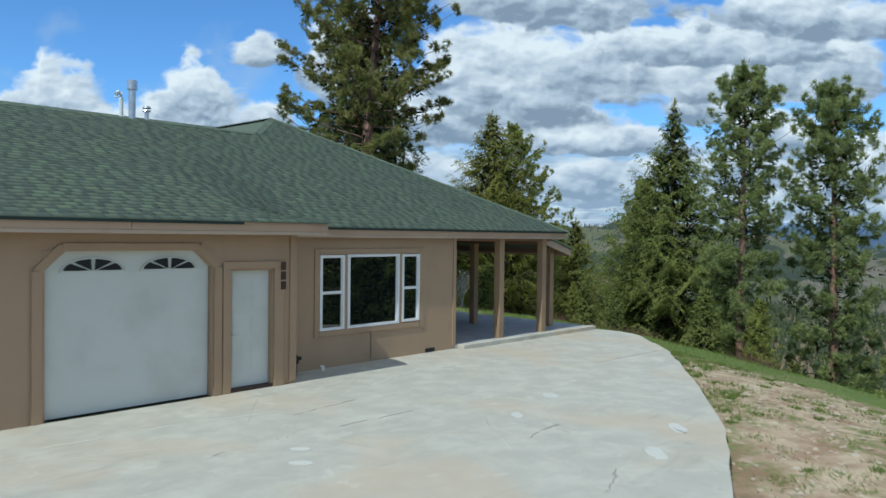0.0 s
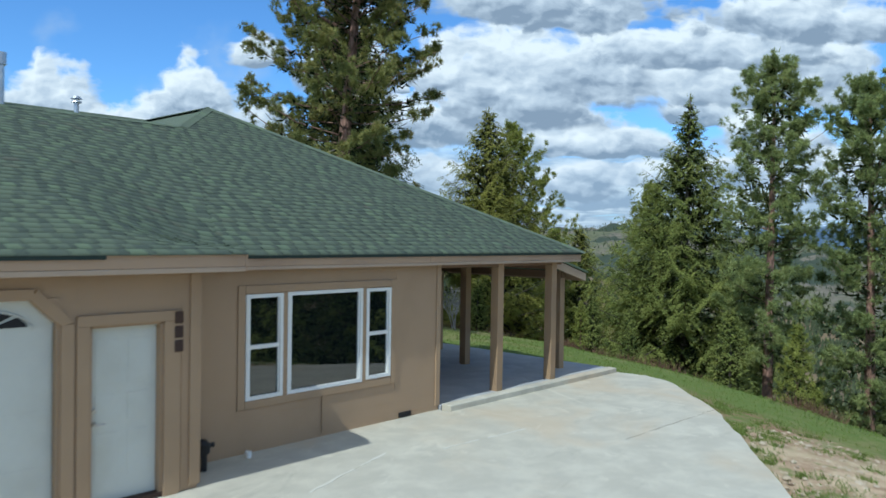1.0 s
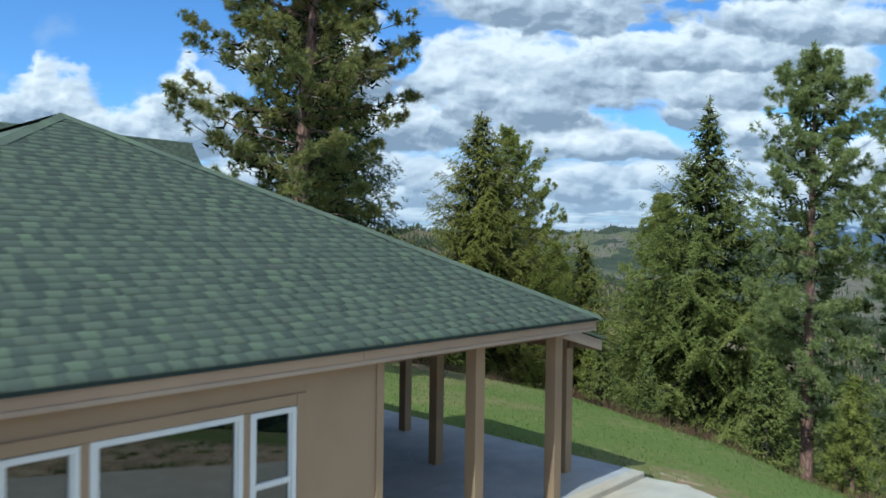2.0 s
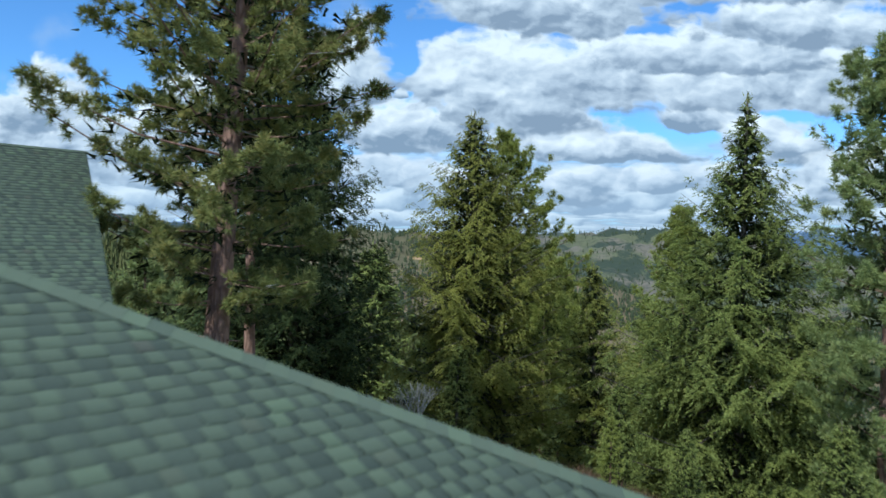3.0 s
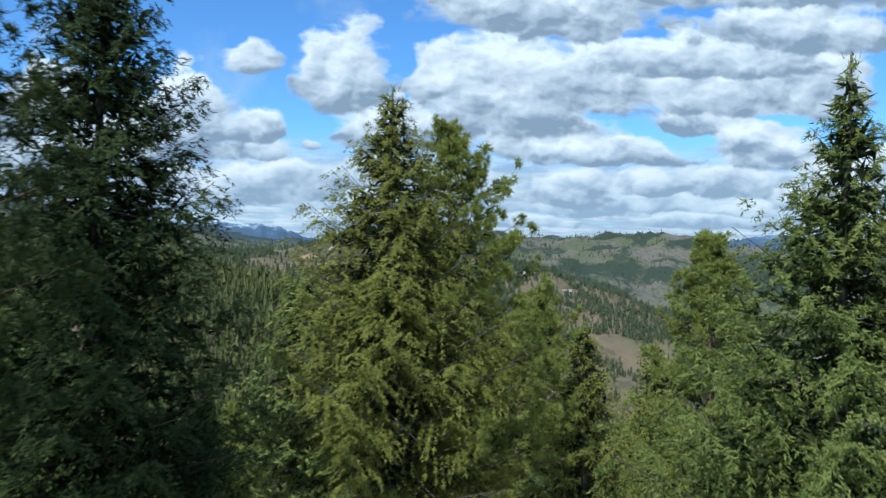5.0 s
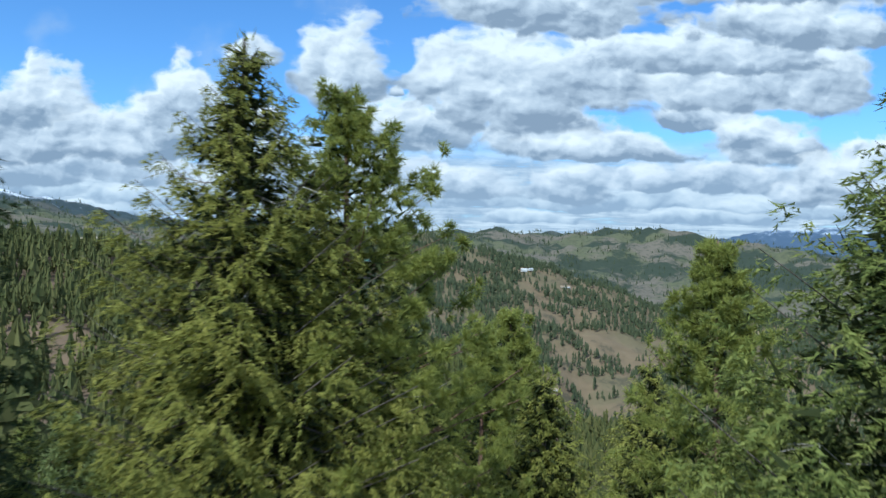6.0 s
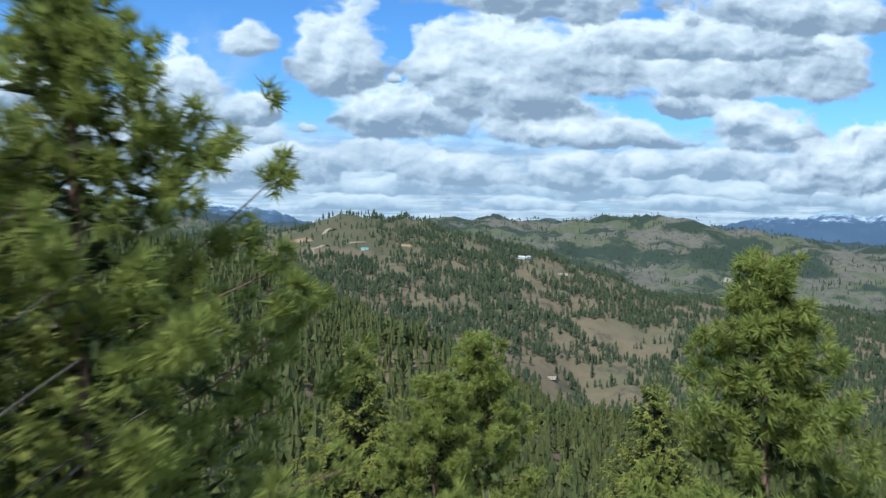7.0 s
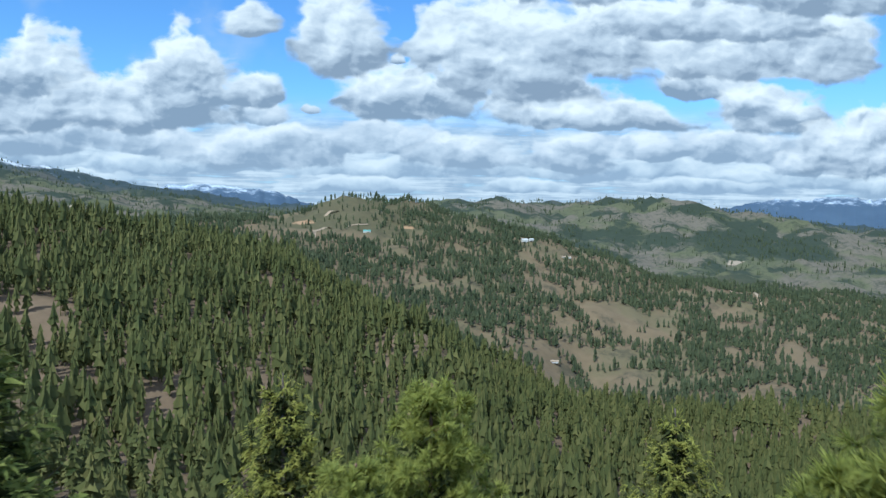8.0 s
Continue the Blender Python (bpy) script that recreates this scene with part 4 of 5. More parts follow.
# fascia
part("fascia", Geo().box(-4.84, -0.47, -0.205, -0.165, 2.715, 2.885), M_fascia, house, "tan fascia board", 0.004)
part("fascia", Geo().box(-0.462, 4.40, -0.205, -0.165, 2.715, 2.885), M_fascia, house, "tan fascia board", 0.004)
part("fascia_strip", Geo().box(-4.84, 4.40, -0.212, -0.168, 2.665, 2.713), M_fascia_low, house, "scuffed lower edge strip", 0.004)
part("fascia", Geo().box(-16.0, -8.49, -1.205, -1.16, 2.765, 2.93), M_fascia, house, "tan fascia board", 0.004)
part("fascia", Geo().box(-8.48, -4.86, -1.205, -1.16, 2.765, 2.93), M_fascia, house, "tan fascia board", 0.004)
part("fascia_strip", Geo().box(-16.0, -4.86, -1.213, -1.165, 2.705, 2.763), M_fascia_low, house, "scuffed lower edge strip", 0.004)
part("fascia_return", Geo().box(-4.86, -4.82, -1.205, -0.21, 2.71, 2.93), M_fascia, house, "", 0.004)
part("fascia", Geo().box(4.36, 4.40, -0.16, 9.0, 2.715, 2.885), M_fascia, house, "", 0.004)
# low porch roof's rake board
part("rake_board", Geo().poly([(3.95, 0.42, 2.60), (5.62, 0.42, 2.16), (5.62, 0.42, 2.34), (3.95, 0.42, 2.80)], (0, 0.05, 0)), M_fascia_low, house, "pale sloping rake board", 0.004)
part("fascia", Geo().box(5.60, 5.64, 0.48, 4.95, 2.16, 2.33), M_fascia, house, "", 0.004)

# ---- roof ----
roof = part("roof", Geo().poly([(-4.83, -0.235, main_z(-0.235) - 0.06), (4.43, -0.235, main_z(-0.235) - 0.06), (-1.62, 5.445, main_z(5.445) - 0.06), (-2.9, 4.2, main_z(4.2) - 0.06)], (0, 0, 0.045)), M_shingle_edge, house, "green asphalt-shingled hip roof")
APEX = main_z(5.445)
part("roof_deck", Geo().poly([(4.43, -0.235, main_z(-0.235) - 0.06), (4.43, 9.6, main_z(-0.235) - 0.06), (-1.62, 15.0, APEX - 0.06), (-1.62, 5.445, APEX - 0.06)], (0, 0, 0.045)), M_shingle_edge, roof)
part("roof_deck", Geo().poly([(-1.62, 5.445, APEX - 0.06), (-1.62, 16.0, APEX - 0.06), (-6.9, 16.0, APEX - 2.84), (-6.9, 0.2, APEX - 2.84)], (0, 0, 0.045)), M_shingle, roof)
# garage roof; its end is woven into the main slope
GR_Y, GR_Z = 4.2, garage_z(4.2)
part("roof_deck", Geo().poly([(-16.0, -1.235, garage_z(-1.235) - 0.06), (-6.6, -1.235, garage_z(-1.235) - 0.06), (-6.6, GR_Y, GR_Z - 0.06), (-16.0, GR_Y, GR_Z - 0.06)], (0, 0, 0.045)), M_shingle_edge, roof)
under = Geo()
for i in range(14):
    ya, yb = -1.23 + i * 5.43 / 14, -1.23 + (i + 1) * 5.43 / 14
    for k in range(6):
        xa, xb = (-6.6 + (seam_x(y) + 6.6) * f / 6 for y, f in ((ya, k), (ya, k + 1)))
        xc, xd = (-6.6 + (seam_x(yb) + 6.6) * f / 6 for f in (k + 1, k))
        under.poly([(x, y, garage_surf(x, y) - 0.02) for x, y in ((xa, ya), (xb, ya), (xc, yb), (xd, yb))])
part("roof_deck", under, M_shingle_edge, roof)
part("roof_deck", Geo().poly([(-16.0, GR_Y, GR_Z - 0.03), (-2.9, GR_Y, GR_Z - 0.03), (-2.9, 9.0, 3.0), (-16.0, 9.0, 3.0)], (0, 0, 0.03)), M_shingle, roof)
# porch skirt roof and the north wing
part("roof_deck", Geo().poly([(3.9, 0.40, 2.82), (5.68, 0.40, 2.35), (5.68, 5.0, 2.35), (3.9, 5.0, 2.82)], (0, 0, 0.05)), M_shingle, roof)
WR = (16.2, 7.10)
WP = 0.53
part("roof_deck", Geo().poly([(-16.0, WR[0], WR[1] - 0.05), (6.34, WR[0], WR[1] - 0.05), (4.0, 8.9, WR[1] - 0.05 - WP * 7.3), (-16.0, 8.9, WR[1] - 0.05 - WP * 7.3)], (0, 0, 0.04)), M_shingle_edge, roof)
part("roof_deck", Geo().poly([(-16.0, WR[0], WR[1] - 0.05), (6.34, WR[0], WR[1] - 0.05), (1.1, 23.5, WR[1] - 0.05 - WP * 7.3), (-16.0, 23.5, WR[1] - 0.05 - WP * 7.3)], (0, 0, 0.04)), M_shingle, roof)
part("rake_trim", Geo().poly([(6.30, WR[0], WR[1] - 0.2), (3.96, 8.9, WR[1] - 0.2 - WP * 7.3), (3.96, 8.9, WR[1] - 0.06 - WP * 7.3), (6.30, WR[0], WR[1] - 0.06)], (0.04, 0, 0)), M_fascia, house)
part("gable", Geo().poly([(3.6, WR[0], WR[1] - 0.1), (3.6, 12.0, 4.75), (3.6, 12.0, 0.1), (3.6, 20.4, 0.1), (3.6, 20.4, 4.75)], (-0.1, 0, 0)), M_siding, house)


def shingles(name, y0, y1, slope_z, left, right, keep, seed, ypitch=PITCH):
    """Courses of laminated tabs on a slope that faces -y; left(y), right(y) bound each course. Tabs in keep() become pieces of their own."""
    rng = random.Random(seed)
    expo = 0.142
    dy = expo / math.sqrt(1 + ypitch ** 2)
    singles, fields = [], {False: ([], []), True: ([], [])}
    ny, nz = -ypitch / math.sqrt(1 + ypitch ** 2), 1 / math.sqrt(1 + ypitch ** 2)
    row, y = 0, y0
    while y < y1 - 0.01:
        x, xe = left(y), right(y)
        x -= rng.uniform(0, 0.2)
        raised = False
        while x < xe:
            raised = not raised
            w = rng.choice((0.13, 0.15, 0.18, 0.20)) if raised else rng.choice((0.07, 0.10, 0.13, 0.20))
            a, b = max(x, left(y)), min(x + w, xe)
            x += w
            if b - a < 0.02:
                continue
            t = rng.uniform(0.014, 0.019) if raised else rng.uniform(0.004, 0.006)
            ya, yb = y - 0.012, min(y + dy * 1.08, y1)
            a2, b2 = max(a, left(yb)), min(b, right(yb))
            if b2 <= a2:
                a2 = b2 = (a + b) / 2
            g = 0.0012
            zs = [slope_z(q, ya) for q in (a, b)] + [slope_z(q, yb) for q in (b2, a2)]
            vs = [(a + g, ya, zs[0] - 0.012), (b - g, ya, zs[1] - 0.012), (b - g, ya + ny * t, zs[1] + nz * t), (a + g, ya + ny * t, zs[0] + nz * t), (b2 - g, yb, zs[2] + 0.002), (a2 + g, yb, zs[3] + 0.002)]
            fs = [(0, 1, 2, 3), (3, 2, 4, 5)]
            if keep((a + b) / 2, y):
                singles.append((vs, fs, raised))
            else:
                tv, tf = fields[raised]
                n = len(tv)
                tv += vs
                tf += [tuple(n + i for i in f) for f in fs]
        row += 1
        y += dy
    for raised, (tv, tf) in fields.items():
        ob = new(name, array_mesh(name, tv, tf, M_shingle if raised else M_shingle_base))
        ob.parent = roof
        tagged(ob, "raised tabs of green asphalt shingles" if raised else "darker green base layer between the shingle tabs", kind="stuff")
    for vs, fs, raised in singles:
        ob = new("shingle", array_mesh("shingle", vs, fs, M_shingle if raised else M_shingle_base))
        ob.parent = roof


shingles("shingle_field", -0.235, 5.44, lambda x, y: main_z(y), lambda y: seam_x(y) - 0.04 if y < 4.2 else -1.62 - (5.445 - y), lambda y: 4.43 - (y + 0.235) * 1.065, lambda x, y: 1.55 < x < 3.6 and 0.15 < y < 1.95, 5)
shingles("shingle_field", -1.235, GR_Y - 0.01, garage_surf, lambda y: -15.0, seam_x, lambda x, y: False, 6, 0.423)
shingles("shingle_field", 8.9, WR[0], lambda x, y: WR[1] - WP * (WR[0] - y), lambda y: -14.0, lambda y: 6.34 - 0.32 * (WR[0] - y), lambda x, y: False, 7, WP)


def ridge_caps(name, a, b, half, n):
    """Bent cap shingles along a hip or ridge."""
    a, b = Vector(a), Vector(b)
    d = (b - a) / n
    along = d.normalized()
    side = along.cross(Vector((0, 0, 1))).normalized()
    for k in range(n):
        p, q = a + d * k, a + d * (k + 1.12)
        drop = Vector((0, 0, -half * 0.36))
        g = Geo()
        lift = Vector((0, 0, 0.013))
        g.poly([p - side * half + drop, p + lift, q + lift * 0.6, q - side * half + drop])
        g.poly([p + lift, p + side * half + drop, q + side * half + drop, q + lift * 0.6])
        part(name, g, M_shingle, roof)


ridge_caps("hip_cap", (4.44, -0.245, main_z(-0.245) + 0.015), (-1.62, 5.445, APEX + 0.02), 0.15, 48)
ridge_caps("ridge_cap", (-16.0, GR_Y, GR_Z), (-3.0, GR_Y, GR_Z), 0.14, 60)
ridge_caps("hip_cap", (-2.9, 4.2, main_z(4.2) + 0.015), (-1.62, 5.445, APEX + 0.02), 0.13, 11)
ridge_caps("ridge_cap", (-1.62, 5.445, APEX + 0.02), (-1.62, 15.6, APEX + 0.02), 0.14, 40)
ridge_caps("ridge_cap", (-12.0, WR[0], WR[1]), (6.34, WR[0], WR[1]), 0.14, 60)

# pipes on the roof
part("vent_pipe", Geo().tube([(-6.05, 4.2, 4.2), (-6.05, 4.2, 5.92)], [0.075, 0.075], 14).tube([(-6.05, 4.2, 5.86), (-6.05, 4.2, 6.06)], [0.105, 0.105], 14), M_steel, house, "tall galvanised flue with a round cap", smooth=False)
part("vent_pipe", Geo().tube([(-6.05, 4.75, 4.0), (-6.05, 4.75, 5.74), (-6.08, 4.72, 5.83), (-6.16, 4.66, 5.85), (-6.22, 4.61, 5.80), (-6.22, 4.61, 5.72)], [0.045] * 6, 12), M_vinyl, house, "white plastic vent with a bent top")
part("vent_pipe", Geo().tube([(-1.0, 14.2, 5.6), (-1.0, 14.2, 7.05)], [0.07, 0.07], 12).tube([(-1.0, 14.2, 7.05), (-1.0, 14.2, 7.1)], [0.15, 0.13], 12).tube([(-1.0, 14.2, 7.16), (-1.0, 14.2, 7.24)], [0.16, 0.1], 12), M_steel, house, "thin steel vent with a rain cap")

# standpipe and hose fitting beside the wall
stand = new("standpipe")
stand.location = (-4.92, -0.30, 0)
stand.scale = (1.2, 1.2, 1.2)
tagged(stand, "black outdoor standpipe at the foot of the wall", "pipe")
part("pipe", Geo().tube([(0, 0, 0), (0, 0, 0.24)], [0.055, 0.055], 12), M_black, stand)
part("cap", Geo().tube([(0, 0, 0.2), (0, 0, 0.30), (0, 0, 0.345)], [0.085, 0.09, 0.05], 12), M_black, stand)
part("valve", Geo().tube([(0.06, 0, 0.27), (0.14, 0, 0.27)], [0.02, 0.03], 8), M_black, stand)
fit_ob = part("pipe_stub", Geo().tube([(-4.15, -0.22, 0.0), (-4.15, -0.22, 0.09)], [0.04, 0.04], 10).tube([(-4.15, -0.22, 0.07), (-4.2, -0.22, 0.10)], [0.03, 0.02], 8), M_vinyl)
tagged(fit_ob, "white plastic pipe stub in the concrete", "pipe")


# ---- trees ----
def frame_of(d):
    """Two unit vectors across each row of unit vectors d."""
    ref = np.where(np.abs(d[:, 2:3]) > 0.9, np.array([[1.0, 0, 0]]), np.array([[0, 0, 1.0]]))
    a = np.cross(d, ref)
    a /= np.linalg.norm(a, axis=1, keepdims=True) + 1e-9
    return a, np.cross(d, a)


def blades(p, d, length, width, rng, face=None):
    """One narrow triangle at each p, pointing along d; face: the way its flat side tends to look."""
    if face is None:
        a, c = frame_of(d)
        w = rng.uniform(0, 6.28, len(p))[:, None]
        side = a * np.cos(w) + c * np.sin(w)
    else:
        side = np.cross(d, face + rng.normal(0, 0.55, (len(p), 3)))
        side /= np.linalg.norm(side, axis=1, keepdims=True) + 1e-9
    tip = p + d * length[:, None]
    return np.stack([p - side * width[:, None] / 2, p + side * width[:, None] / 2, tip], 1)


def unit(v):
    return v / (np.linalg.norm(v, axis=1, keepdims=True) + 1e-9)


def conifer(kind, tall, spread, crown_base, seed, leaf, bark_mat, density=1.0, gaps=0.12, trunk_r=0.22, stubs=0, coarse=1.0, slim=0.9, lop=(0.0, 0.0), spire=0.0, inside=None):
    """A conifer at the origin: trunk, limb and crown meshes. kind: 'fir' has drooping sprays, 'pine' has puffs of long needles."""
    rng = np.random.RandomState(seed)
    wood, tris, inner = Geo(), [], []
    bend = rng.uniform(-0.02, 0.02, 2)
    stem = lambda z: np.array([bend[0] * z * z / tall, bend[1] * z * z / tall, z])  # noqa: E731
    zs = np.linspace(-0.6, tall, 12)
    wood.tube([stem(z) for z in zs], [trunk_r * (1.25 if z < 0 else 1.0) * max(0.03, (1 - max(z, 0) / tall)) ** 0.8 + 0.012 for z in zs], 9)
    for k in range(stubs):
        z, a = rng.uniform(0.3, 1) * crown_base, rng.uniform(0, 6.28)
        o = stem(z)
        wood.tube([o, o + np.array([math.cos(a), math.sin(a), 0.05]) * rng.uniform(0.4, 0.9)], [0.03, 0.012], 4)
    z = crown_base
    step = 0.42 if kind == "fir" else 0.50
    up = np.array([0, 0, 1.0])
    while z < tall - 0.45:
        f = (z - crown_base) / (tall - crown_base)
        depth = tall - z
        reach = spread * math.tanh(slim * depth / spread) * (0.6 + 0.4 * min(1, f * 6)) * min(1.0, depth / 8.0) ** spire + 0.08
        ring = rng.uniform(0, 6.28)
        count = rng.randint(5, 8) if kind == "fir" else rng.randint(4, 7)
        for b in range(count):
            if rng.rand() < gaps:
                continue
            a = ring + 6.283 * b / count + rng.uniform(-0.4, 0.4)
            L = max(0.16, reach * rng.choice((0.74, 0.84, 0.92, 1.0, 1.06) if kind == "fir" else (0.66, 0.78, 0.88, 0.96, 1.04)) * (1 + lop[1] * math.cos(a - lop[0])))
            o = stem(z + rng.uniform(-0.2, 0.2))
            rise = (-0.30 + 0.85 * f ** 1.7) if kind == "fir" else rng.uniform(-0.15, 0.25) + 0.45 * f
            out = np.array([math.cos(a), math.sin(a), 0.0])
            across = np.array([-out[1], out[0], 0])
            s = np.linspace(0, 1, 5)
            curl = 0.20 if kind == "fir" else 0.16
            line = o + out * (s * L)[:, None] + up * ((rise * s + curl * s ** 3 - (0.12 * np.sin(s * 3.1) if kind == "fir" else 0)) * L)[:, None]
            if coarse == 1.0 or rng.rand() < 0.3:
                wood.tube(line[::2], [0.017 * L / 2 * (1 - 0.85 * k) + 0.005 for k in s[::2]], 3, False)
            # inner needles near the stem, in the crown's dark shade colour
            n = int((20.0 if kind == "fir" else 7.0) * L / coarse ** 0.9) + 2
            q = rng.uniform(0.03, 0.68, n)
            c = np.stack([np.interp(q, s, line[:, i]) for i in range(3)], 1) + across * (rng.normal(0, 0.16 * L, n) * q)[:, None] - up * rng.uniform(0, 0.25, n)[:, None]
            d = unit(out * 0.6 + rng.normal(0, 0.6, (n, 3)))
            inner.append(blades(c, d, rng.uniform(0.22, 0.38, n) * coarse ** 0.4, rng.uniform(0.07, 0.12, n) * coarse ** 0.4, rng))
            if kind == "fir":
                # flat drooping sprays: side twigs set with short needle shoots
                m = int(7.5 * L * density) + 4
                q0 = rng.uniform(0.10, 1.0, m) ** 0.7
                side = rng.choice([-1.0, 1.0], m)
                span = 0.40 * L * (1.1 - q0) ** 0.7 * rng.uniform(0.55, 1.25, m) + 0.15
                root = np.stack([np.interp(q0, s, line[:, i]) for i in range(3)], 1)
                twig = unit(out * 0.75 + across * (side * 0.75)[:, None] + up * rng.uniform(-0.65, 0.05, m)[:, None])
                per = np.maximum(4, (span * 52 / coarse).astype(int))
                which = np.repeat(np.arange(m), per)
                n = len(which)
                t = rng.uniform(0.02, 1.0, n)
                c = root[which] + twig[which] * (span[which] * t)[:, None] + up * (-0.22 * span[which] * t ** 2)[:, None] + rng.normal(0, 0.018 * coarse ** 0.5, (n, 3))
                flank = np.cross(twig[which], up) * rng.choice([-1.0, 1.0], n)[:, None]
                d = unit(twig[which] * 0.65 + flank * rng.uniform(0.1, 0.8, n)[:, None] + rng.normal(0, 0.30, (n, 3)) - up * 0.10)
                tris.append(blades(c, d, rng.uniform(0.07, 0.14, n) * coarse ** 0.5, rng.uniform(0.026, 0.042, n) * coarse ** 0.55, rng, up * 0.85 + out * 0.6))
            else:
                # round puffs of long needles towards the limb's end
                m = int((2.1 * L + 2.4) * density) + 1
                q = 1.03 - 0.78 * rng.rand(m) ** 1.2
                base = np.stack([np.interp(q, s, line[:, i]) for i in range(3)], 1)
                base = base + across * (rng.uniform(-0.32, 0.32, m) * L * (1.15 - q))[:, None] + up * rng.uniform(-0.05, 0.20, m)[:, None]
                T = max(3, int(7 / coarse ** 0.3))
                n = m * T
                way = unit(unit(rng.normal(0, 1, (n, 3))) + out * 0.45 + up * 0.35)
                c = np.repeat(base, T, 0) + way * rng.uniform(0.03, 0.17, n)[:, None]
                K = max(6, int(24 / coarse ** 0.6))
                d = unit(np.repeat(way, K, 0) * 0.9 + unit(rng.normal(0, 1, (n * K, 3))))
                c = np.repeat(c, K, 0) + d * 0.015
                tris.append(blades(c, d, rng.uniform(0.13, 0.22, n * K) * coarse ** 0.3, rng.uniform(0.018, 0.028, n * K) * coarse ** 0.6, rng, up * 0.7 + out * 0.5))
        z += step * (1 - 0.45 * f) * rng.uniform(0.8, 1.2)
    tip = np.repeat(stem(tall - 0.3)[None], 40, 0) + rng.normal(0, 0.07, (40, 3)) * np.array([1, 1, 2.0])
    tris.append(blades(tip, unit(rng.normal(0, 0.5, (40, 3)) + [0, 0, 0.8]), rng.uniform(0.15, 0.3, 40), rng.uniform(0.03, 0.05, 40), rng))
    return wood.mesh("trunk", bark_mat, smooth=True), tri_mesh("crown", np.concatenate(tris), leaf), tri_mesh("inner_bough", np.concatenate(inner), inside or M_inner_shade)


def plant(meshes, name, label, x, y, top, tall, turn=0.0, group="", lean=(0.0, 0.0)):
    """Stands a tree on the ground; top: the height of its tip, from which its size follows."""
    z = float(height(x, y))
    ob = new(name)
    ob.matrix_basis = Matrix.LocRotScale((x, y, z), Euler((lean[0], lean[1], 0)).to_quaternion() @ Euler((0, 0, turn)).to_quaternion(), Vector((1, 1, 1)) * ((top - z) / tall))
    tagged(ob, label, "tree", group)
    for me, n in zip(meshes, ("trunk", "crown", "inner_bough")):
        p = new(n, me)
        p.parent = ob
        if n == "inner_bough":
            tagged(p, "sparse inner needles and twigs, coloured dark as the crown's shade", kind="stuff")
    return ob


FIR_A = conifer("fir", 17, 5.0, 1.6, 21, M_fir, M_bark_grey, 0.95, 0.10, slim=0.62, spire=0.10)
FIR_B = conifer("fir", 17, 6.0, 1.0, 22, M_fir_green, M_bark_grey, 0.95, 0.08, coarse=1.35, slim=0.66, spire=0.55)
FIR_D = conifer("fir", 17, 4.6, 0.8, 26, M_fir_shaded, M_bark_grey, 0.9, 0.04, coarse=2.3, slim=0.50, inside=M_inner_shade_deep)
PINE_D = conifer("pine", 17, 4.4, 3.4, 36, M_pine_shaded, M_bark_red, 0.9, 0.06, 0.24, coarse=2.2, slim=0.56, inside=M_inner_shade_deep)
FIR_C = conifer("fir", 17, 4.2, 4.5, 23, M_fir, M_bark_grey, 0.9, 0.10, coarse=1.8, slim=0.46)
PINE_A = conifer("pine", 17, 4.6, 2.0, 31, M_bush, M_bark_red, 0.9, 0.06, 0.24, coarse=1.1, slim=0.66)
PINE_B = conifer("pine", 17, 2.15, 3.0, 32, M_pine, M_bark_red, 1.05, 0.12, 0.24, coarse=1.4, slim=0.80)
PINE_C = conifer("pine", 17, 3.6, 4.5, 33, M_bush, M_bark_red, 0.85, 0.06, 0.2, coarse=1.7, slim=0.50)
FIR_F = conifer("fir", 12, 3.1, 0.6, 24, M_fir_green, M_bark_grey, 0.65, 0.12, coarse=6.5, slim=0.46)
FIR_G = conifer("fir", 12, 2.6, 0.4, 25, M_fir_green, M_bark_grey, 0.65, 0.12, coarse=6.5, slim=0.38)
PINE_F = conifer("pine", 12, 2.7, 0.8, 34, M_pine, M_bark_red, 0.62, 0.08, 0.18, coarse=9.0, slim=0.46)
PINE_G = conifer("pine", 12, 2.5, 1.0, 35, M_bush, M_bark_red, 0.62, 0.08, 0.18, coarse=9.0, slim=0.42)
BIG = conifer("pine", 18, 4.1, 3.6, 41, M_pine_old, M_bark_red, 1.25, 0.08, 0.31, 8, slim=0.85, lop=(1.7, 0.15), inside=M_inner_shade_deep)

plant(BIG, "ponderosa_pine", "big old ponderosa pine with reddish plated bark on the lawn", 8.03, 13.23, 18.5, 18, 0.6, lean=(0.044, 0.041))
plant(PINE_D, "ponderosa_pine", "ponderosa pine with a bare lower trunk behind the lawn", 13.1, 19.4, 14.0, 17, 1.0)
plant(FIR_D, "douglas_fir", "tall Douglas fir in dark shade colours at the lawn's edge", 18.6, 24.5, 15.5, 17, 2.0)
plant(FIR_A, "douglas_fir", "yellow-green Douglas fir with bare grey twigs", 24.6, 19.3, 10.8, 17, 0.3)
plant(PINE_A, "ponderosa_pine", "slender green ponderosa pine beside the fir", 27.3, 19.35, 10.25, 17, 1.4)
plant(FIR_B, "douglas_fir", "broad yellow-green Douglas fir with a pointed top", 29.1, 8.9, 11.1, 17, 0.9)
plant(PINE_B, "ponderosa_pine", "tall open-crowned ponderosa pine", 24.1, 2.6, 11.3, 17, 4.0)
plant(PINE_B, "ponderosa_pine", "tall open-crowned ponderosa pine", 30.0, -0.1, 11.2, 17, 2.2)
plant(PINE_C, "ponderosa_pine", "ponderosa pine on the slope", 40.4, 16.5, 7.3, 17, 5.0)
plant(FIR_F, "douglas_fir", "Douglas fir on the slope", 37.6, 40.8, 5.0, 12, 4.4)
